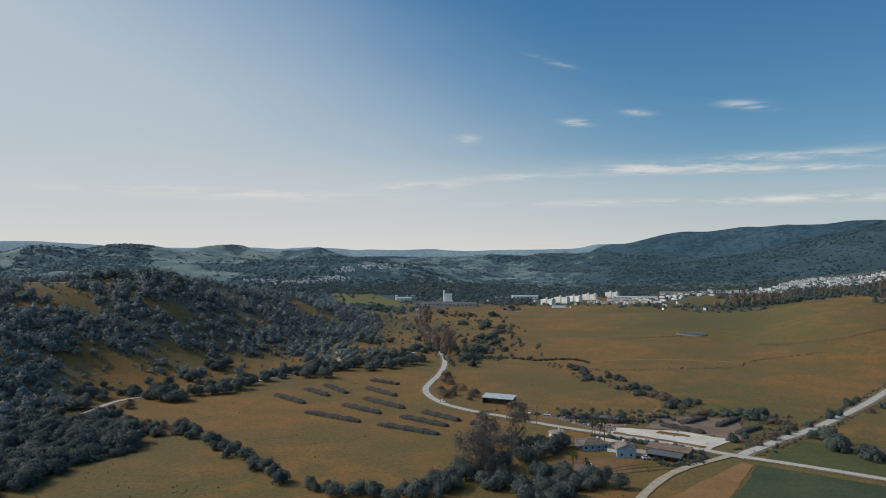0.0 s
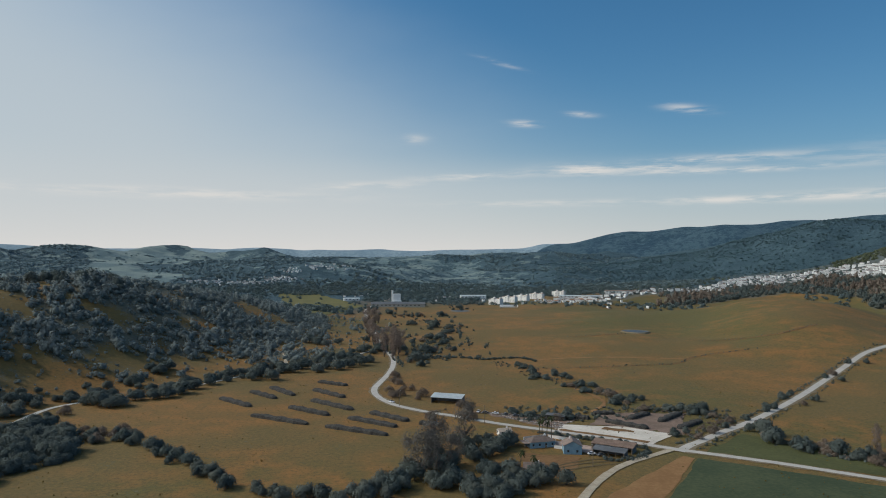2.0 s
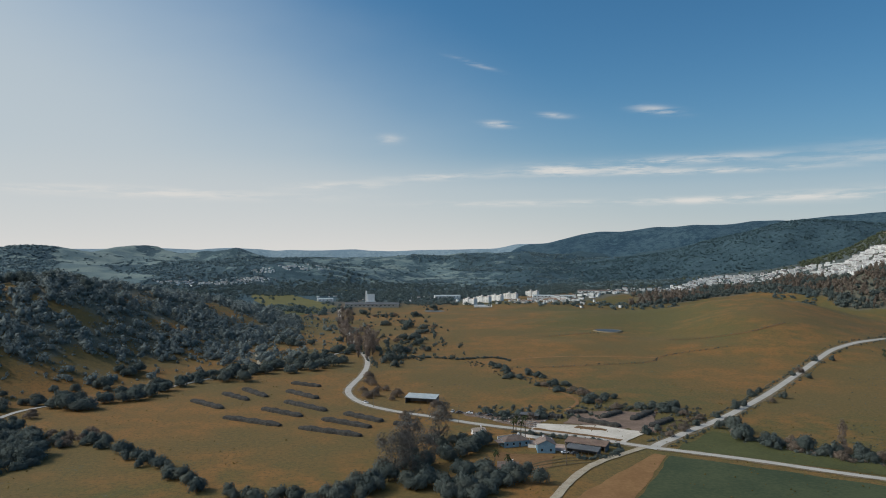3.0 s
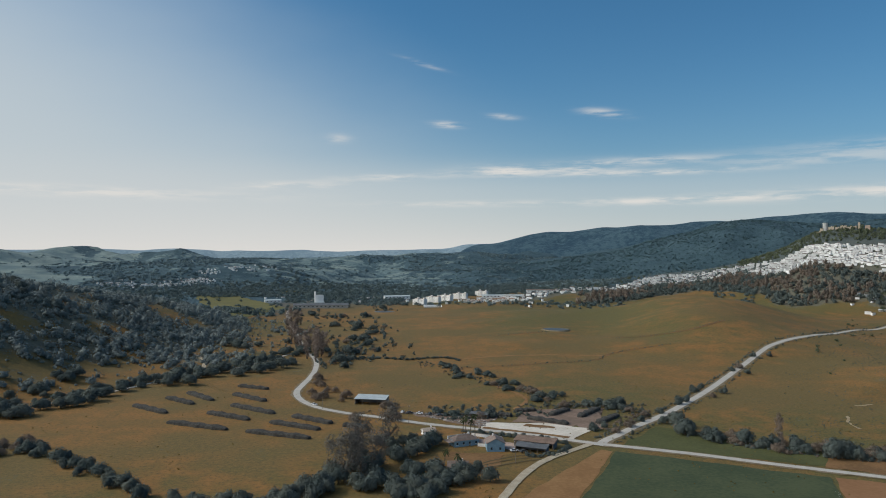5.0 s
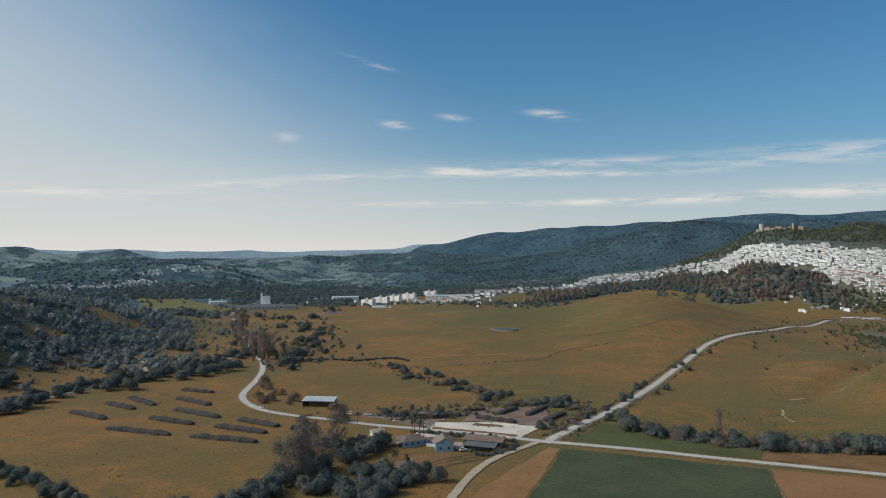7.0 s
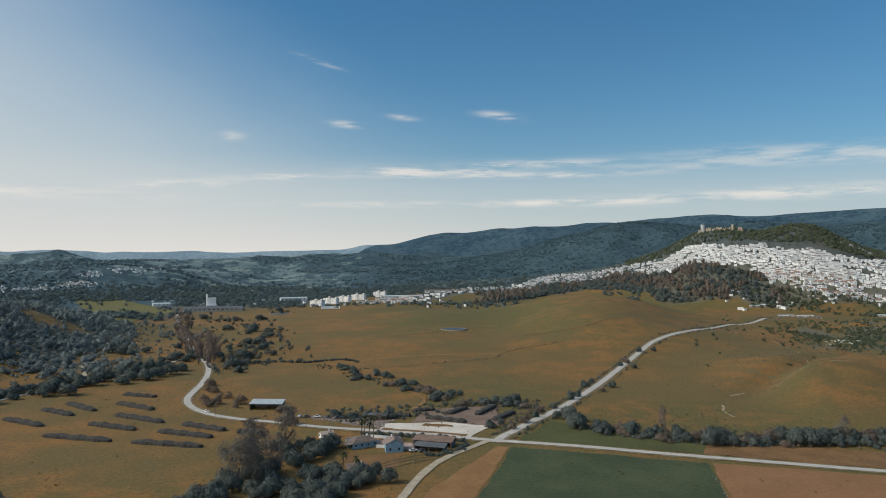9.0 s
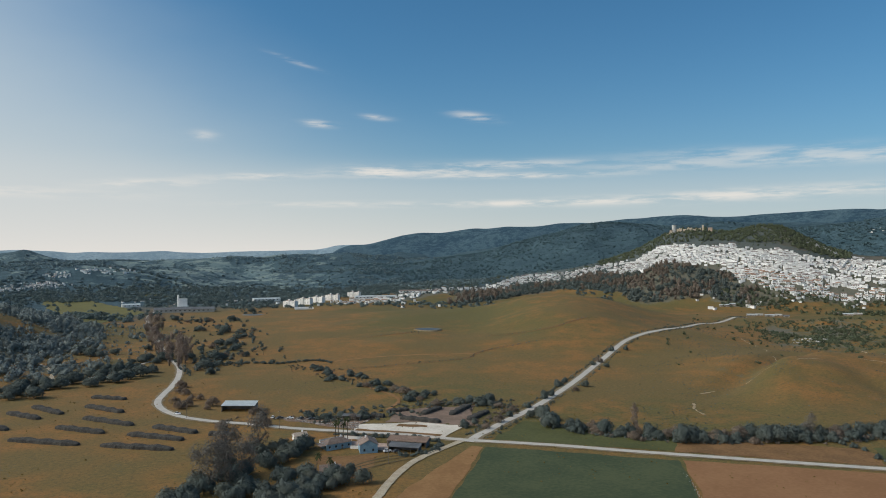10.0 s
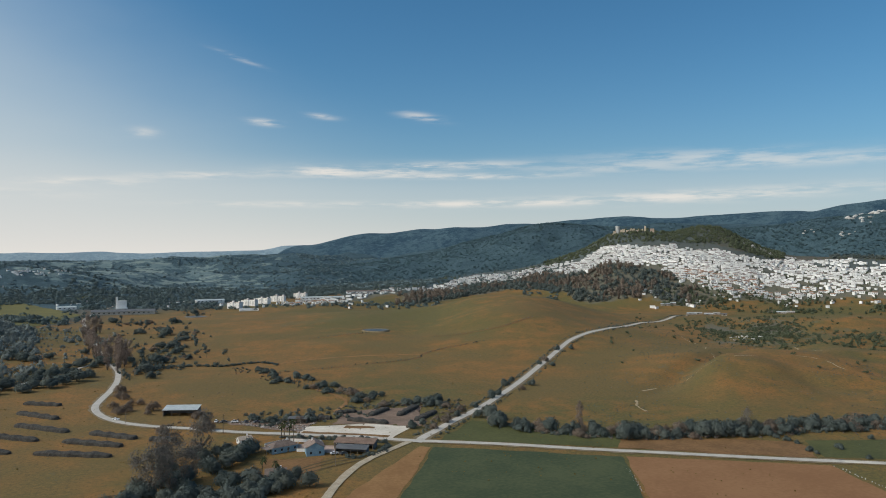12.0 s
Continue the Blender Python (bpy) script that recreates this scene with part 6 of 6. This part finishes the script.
def car(x, y, turn, paint, label):
    """A parked saloon with cabin, glass and wheels."""
    t = thing("car", label, "car")
    bm = bmesh.new()
    outline = [(-2.1, 0.35), (-2.12, 0.85), (-1.75, 0.98), (-1.2, 1.02), (0.95, 0.98), (1.95, 0.82), (2.1, 0.6), (2.1, 0.35)]
    vs = [(a, s * 0.85, b) for s in (-1, 1) for a, b in outline]
    n = len(outline)
    poly(bm, vs, [tuple(range(n)), tuple(range(2 * n - 1, n - 1, -1))] + [(i, i + n, (i + 1) % n + n, (i + 1) % n) for i in range(n)])
    part("body", bm, M[paint], t)
    cab = [(-1.5, 0.99), (-0.95, 1.43), (0.25, 1.46), (0.98, 0.98)]
    vs = [(a, s * (0.78 if b < 1.2 else 0.62), b) for s in (-1, 1) for a, b in cab]
    part("cabin", poly(bmesh.new(), vs, [(0, 1, 2, 3), (7, 6, 5, 4), (0, 4, 5, 1), (2, 6, 7, 3), (1, 5, 6, 2), (0, 3, 7, 4)]), M["glass"], t)
    part("roof", boxed(-0.95, -0.62, 1.43, 0.25, 0.62, 1.5, bevel=0.03), M[paint], t)
    for a in (-1.3, 1.3):
        for s in (-1, 1):
            wheel = part("wheel", tube(bmesh.new(), (a, s * 0.72, 0.32), (a, s * 0.9, 0.32), 0.32, 0.32, 12), M["rubber"], t)
            part("rim", tube(bmesh.new(), (a, s * 0.89, 0.32), (a, s * 0.92, 0.32), 0.19, 0.17, 10), M["steel"], wheel)
    t.matrix_basis = Matrix.Translation((x, y, z_at(x, y) + 0.38)) @ Matrix.Rotation(turn, 4, "Z")


car(101, 350, 0.1, "car_white", "white car parked in the farmyard")
car(105, 348, 0.4, "car_dark", "dark car parked in the farmyard")
car(0.6, 483.0, -0.72, "car_white", "white car on the valley road")
for x, y, turn, paint in ((60, 447, 0.3, "car_dark"), (66, 444, -0.4, "car_white"), (72, 441, 0.9, "car_dark"), (56, 450, 1.2, "car_white"), (78, 437, 0.1, "car_dark")):
    car(x, y, turn, paint, "old car standing in the littered yard")


def palm(x, y, h, seed):
    rng = np.random.default_rng(seed)
    t = thing("palm_tree", "tall fan palm with a ragged grey-green head", "palm", "palms by the farmhouse")
    bm = bmesh.new()
    for i in range(6):
        tube(bm, (0.08 * i * i * 0.3, 0, h * i / 6 - 0.3), (0.08 * (i + 1) ** 2 * 0.3, 0, h * (i + 1) / 6 - 0.2), 0.26 - 0.015 * i, 0.22 - 0.015 * i, 7)
    part("trunk", bm, M["bark"], t)
    x0 = 0.08 * 36 * 0.3
    for i in range(26):
        a, up = rng.uniform(0, 6.28), rng.uniform(-0.9, 1.2)
        pts, faces = [], []
        for k, (d, wdt) in enumerate(((0.15, 0.05), (0.9, 0.28), (1.7, 0.34), (2.3, 0.04))):
            zz = h - 0.2 + d * math.sin(up) - 0.22 * d * d
            c = (x0 + d * math.cos(up) * math.cos(a), d * math.cos(up) * math.sin(a), zz)
            side = (-math.sin(a) * wdt, math.cos(a) * wdt)
            pts += [(c[0] + side[0], c[1] + side[1], zz - 0.1), (c[0], c[1], zz), (c[0] - side[0], c[1] - side[1], zz - 0.1)]
        for k in range(3):
            faces += [(3 * k, 3 * k + 1, 3 * k + 4, 3 * k + 3), (3 * k + 1, 3 * k + 2, 3 * k + 5, 3 * k + 4)]
        part("frond", poly(bmesh.new(), pts, faces), M["palm_leaf"], t)
    t.matrix_basis = Matrix.Translation((x, y, z_at(x, y))) @ Matrix.Rotation(rng.uniform(0, 6), 4, "Z")


for n, (x, y) in enumerate(PALM_SPOTS):
    palm(x, y, (10.5, 12, 9.5, 13, 7, 5.5)[n], n)


# ---- castle, mast, pond, poles
def castle():
    """Ruined walls that follow the crest, with a round keep at one end."""
    t = thing("castle", "ruined sandstone castle with a round tower", "castle")
    cx, cy, ang = 1312, 1621, -math.radians(40)
    turn = Matrix.Translation((cx, cy, 0)) @ Matrix.Rotation(ang, 4, "Z")

    def ground(x):
        p = turn @ Vector((x, 0, 0))
        return z_at(p.x, p.y)

    g = ground(-12)
    part("tower", tube(bmesh.new(), (-12, 4, g - 8), (-12, 4, g + 20), 6.2, 5.7, 16), M["tower_stone"], t, "pale round keep")
    part("parapet", tube(bmesh.new(), (-12, 4, g + 20), (-12, 4, g + 21.6), 6.3, 6.3, 16), M["tower_stone"], t)
    rng = np.random.default_rng(3)
    for a, b, h in ((-32, -24, 5), (-24, -17, 11), (-5, 8, 10), (11, 20, 6), (22, 36, 8), (38, 47, 5), (49, 58, 6)):
        bm = bmesh.new()
        for xx in np.arange(a, b - 0.5, 3.0):
            g = ground(xx + 1.5)
            box(bm, xx, -2.5, g - 9, min(xx + 3.02, b), 2.5, g + h + rng.uniform(-2.5, 1.0))
        part("wall", bm, M["stone"], t)
    g = ground(64)
    part("turret", boxed(61, -3, g - 9, 66, 3, g + 15, bevel=0.3), M["stone"], t)
    g = ground(82)
    part("gatehouse", boxed(77, -5, g - 9, 88, 5, g + 10, bevel=0.3), M["gate_stone"], t)
    t.matrix_basis = Matrix.Translation((cx, cy, 0)) @ Matrix.Rotation(ang, 4, "Z")


castle()


def mast(x, y, h):
    """A lattice mast with aerials at the top."""
    t = thing("radio_mast", "slender steel lattice mast on the hill crest", "mast")
    feet = [(math.cos(a) * 0.7, math.sin(a) * 0.7) for a in (0.5, 2.6, 4.7)]
    for a, b in feet:
        part("leg", tube(bmesh.new(), (a, b, -1), (a * 0.6, b * 0.6, h), 0.2, 0.15, 6), M["steel"], t)
    for i in range(int(h / 2)):
        (a, b), (c, d) = feet[i % 3], feet[(i + 1) % 3]
        part("brace", tube(bmesh.new(), (a * 0.8, b * 0.8, 2 * i), (c * 0.8, d * 0.8, 2 * i + 2), 0.12, 0.12, 5), M["steel"], t)
    for i in range(3):
        a = 2.1 * i
        part("antenna", boxed(math.cos(a) * 0.9 - 0.2, math.sin(a) * 0.9 - 0.2, h - 2.6, math.cos(a) * 0.9 + 0.2, math.sin(a) * 0.9 + 0.2, h), M["steel"], t)
    t.matrix_basis = Matrix.Translation((x, y, z_at(x, y)))


mast(-372, 641, 34)


def pond(x, y, wide, deep):
    n = 40
    a = np.linspace(0, 2 * math.pi, n, endpoint=False)
    wob = 1 + 0.06 * np.sin(3 * a + 1)
    level = max(z_at(x + wide * math.cos(k) * 0.5, y + deep * math.sin(k) * 0.5) for k in a) + 0.25
    rim = []
    for f, dz in ((1.16, None), (1.06, 0.45), (1.0, 0.25), (0.96, -0.3)):
        px, py = x + wide / 2 * f * np.cos(a) * wob, y + deep / 2 * f * np.sin(a) * wob
        rim.append(np.column_stack([px, py, height(px, py) - 0.3 if dz is None else np.full(n, level + dz)]))
    faces = [(r * n + i, r * n + (i + 1) % n, (r + 1) * n + (i + 1) % n, (r + 1) * n + i) for r in range(3) for i in range(n)]
    tagged(new("pond_bank", mesh_of("pond_bank", np.concatenate(rim), faces, M["verge"], True)), "low earth bank round the farm pond", "bank", kind="structure")
    bm = bmesh.new()
    bm.faces.new([bm.verts.new((x + wide / 2 * 1.03 * math.cos(k) * w, y + deep / 2 * 1.03 * math.sin(k) * w, level)) for k, w in zip(a, wob)])
    tagged(part("water", bm, M["water"]), "still grey water of a farm pond", "water", kind="structure")


pond(301, 856, 31, 34)
pond(123, 1262, 34, 40)


def pole(x, y, h):
    t = thing("utility_pole", "wooden utility pole with a crossarm", "pole", "utility poles")
    part("post", tube(bmesh.new(), (0, 0, -1), (0, 0, h), 0.17, 0.11, 8), M["wood"], t)
    part("crossarm", boxed(-0.9, -0.07, h - 0.6, 0.9, 0.07, h - 0.45), M["wood"], t)
    for s in (-0.75, 0.75):
        part("insulator", tube(bmesh.new(), (s, 0, h - 0.45), (s, 0, h - 0.2), 0.06, 0.04, 6), M["lime"], t)
    t.matrix_basis = Matrix.Translation((x, y, z_at(x, y))) @ Matrix.Rotation(0.6, 4, "Z")


for x, y in ((83, 742), (6, 470), (56, 420), (-150, 520), (96, 331)):
    pole(x, y, 11)


# ---- hamlet beyond the spur, lone houses, hillside rocks
def scattered_houses():
    rng = np.random.default_rng(12)
    spots = []
    for az, r, n, wa, wr in ((-14.2, 2120, 46, 0.9, 40), (-11.2, 2140, 70, 0.9, 16), (-9.2, 2195, 70, 0.8, 18), (-7.9, 2300, 24, 0.5, 18), (-5.4, 2330, 34, 0.8, 20), (-3.6, 2380, 16, 0.5, 25), (-3.6, 1750, 5, 0.8, 50), (14, 1500, 26, 2.2, 50), (44.6, 1455, 7, 0.7, 20), (46.6, 1490, 6, 0.5, 15), (41.2, 1485, 9, 0.6, 14), (41.5, 1409, 2, 0.15, 4), (50.8, 1500, 12, 1.3, 16), (55, 1560, 10, 1.5, 20), (24, 2450, 6, 4, 150), (5, 1620, 9, 2.0, 60), (30, 2350, 5, 5, 100)):
        a, d = np.radians(az + rng.normal(0, wa, n)), r + rng.normal(0, wr, n)
        spots.append(np.column_stack([d * np.sin(a), d * np.cos(a)]))
    spots = np.concatenate(spots)
    joined_houses("hamlet", spots, rng.uniform(0, 6.28, len(spots)), 13, 0.8)


scattered_houses()


def rocks():
    """Pale outcrops on the mountain and on the flank of the castle hill."""
    rng = np.random.default_rng(15)
    verts, faces, n = [], [], 0
    for az, r, count, wa, wr, s in ((48.3, 2060, 40, 0.35, 25, 9), (49.3, 2060, 40, 0.4, 25, 8), (50.6, 2050, 34, 0.5, 20, 7), (55.3, 3050, 12, 0.4, 40, 17), (56.3, 3150, 10, 0.3, 30, 19), (54.4, 2820, 6, 0.3, 20, 9), (52.0, 2900, 4, 0.2, 20, 8), (51.2, 2700, 5, 0.3, 20, 7)):
        for _ in range(count):
            a, d = math.radians(az + rng.normal(0, wa)), r + rng.normal(0, wr)
            x, y = d * math.sin(a), d * math.cos(a)
            k = s * rng.uniform(0.25, 0.8)
            v = ICO_V * rng.uniform(0.6, 1.2, (len(ICO_V), 1)) * (k, k, k * 0.6) + (x, y, z_at(x, y))
            verts.append(v)
            faces.append(ICO_F + n)
            n += len(v)
    for row, s in ((STONE_ROW, 0.35), (FIELD_STONES, 0.3)):
        for x, y in along(row, 1.7, rng, 0.5):
            k = s * rng.uniform(0.5, 1.3)
            verts.append(ICO_V * rng.uniform(0.6, 1.2, (len(ICO_V), 1)) * (k, k, k * 0.8) + (x, y, z_at(x, y) + 0.15))
            faces.append(ICO_F + n)
            n += len(ICO_V)
    for x, y in polar(rng, 60, (46.8, 49), (915, 950)):
        k = rng.uniform(0.6, 2.0)
        verts.append(ICO_V * rng.uniform(0.6, 1.2, (len(ICO_V), 1)) * (k, k, k * 0.6) + (x, y, z_at(x, y)))
        faces.append(ICO_F + n)
        n += len(ICO_V)
    tagged(new("outcrop", mesh_of("outcrop", np.concatenate(verts), np.concatenate(faces), M["rock"])), "pale limestone outcrops and field stones on the slopes", "rock", kind="stuff")


rocks()
ribbon("spur_path", SPUR_PATH, 3.2, M["dirt"], 0.35, "winding pale path at the foot of the hill", "path", 0.3, 22)


def debris():
    """Rubble, scrap and pallets strewn over the yard behind the road."""
    rng = np.random.default_rng(44)
    p = inside(YARD, rng, 150)
    verts, faces, n = [], [], 0
    for x, y in p:
        k = rng.uniform(0.3, 1.3)
        v = ICO_V * rng.uniform(0.5, 1.2, (len(ICO_V), 1)) * (k * rng.uniform(0.6, 1.8), k, k * 0.5) + (x, y, z_at(x, y) + 0.2)
        verts.append(v)
        faces.append(ICO_F + n)
        n += len(v)
    tagged(new("debris", mesh_of("debris", np.concatenate(verts), np.concatenate(faces), M["scrap"])), "rubble and scrap strewn over the bare yard", "debris", kind="stuff")


debris()
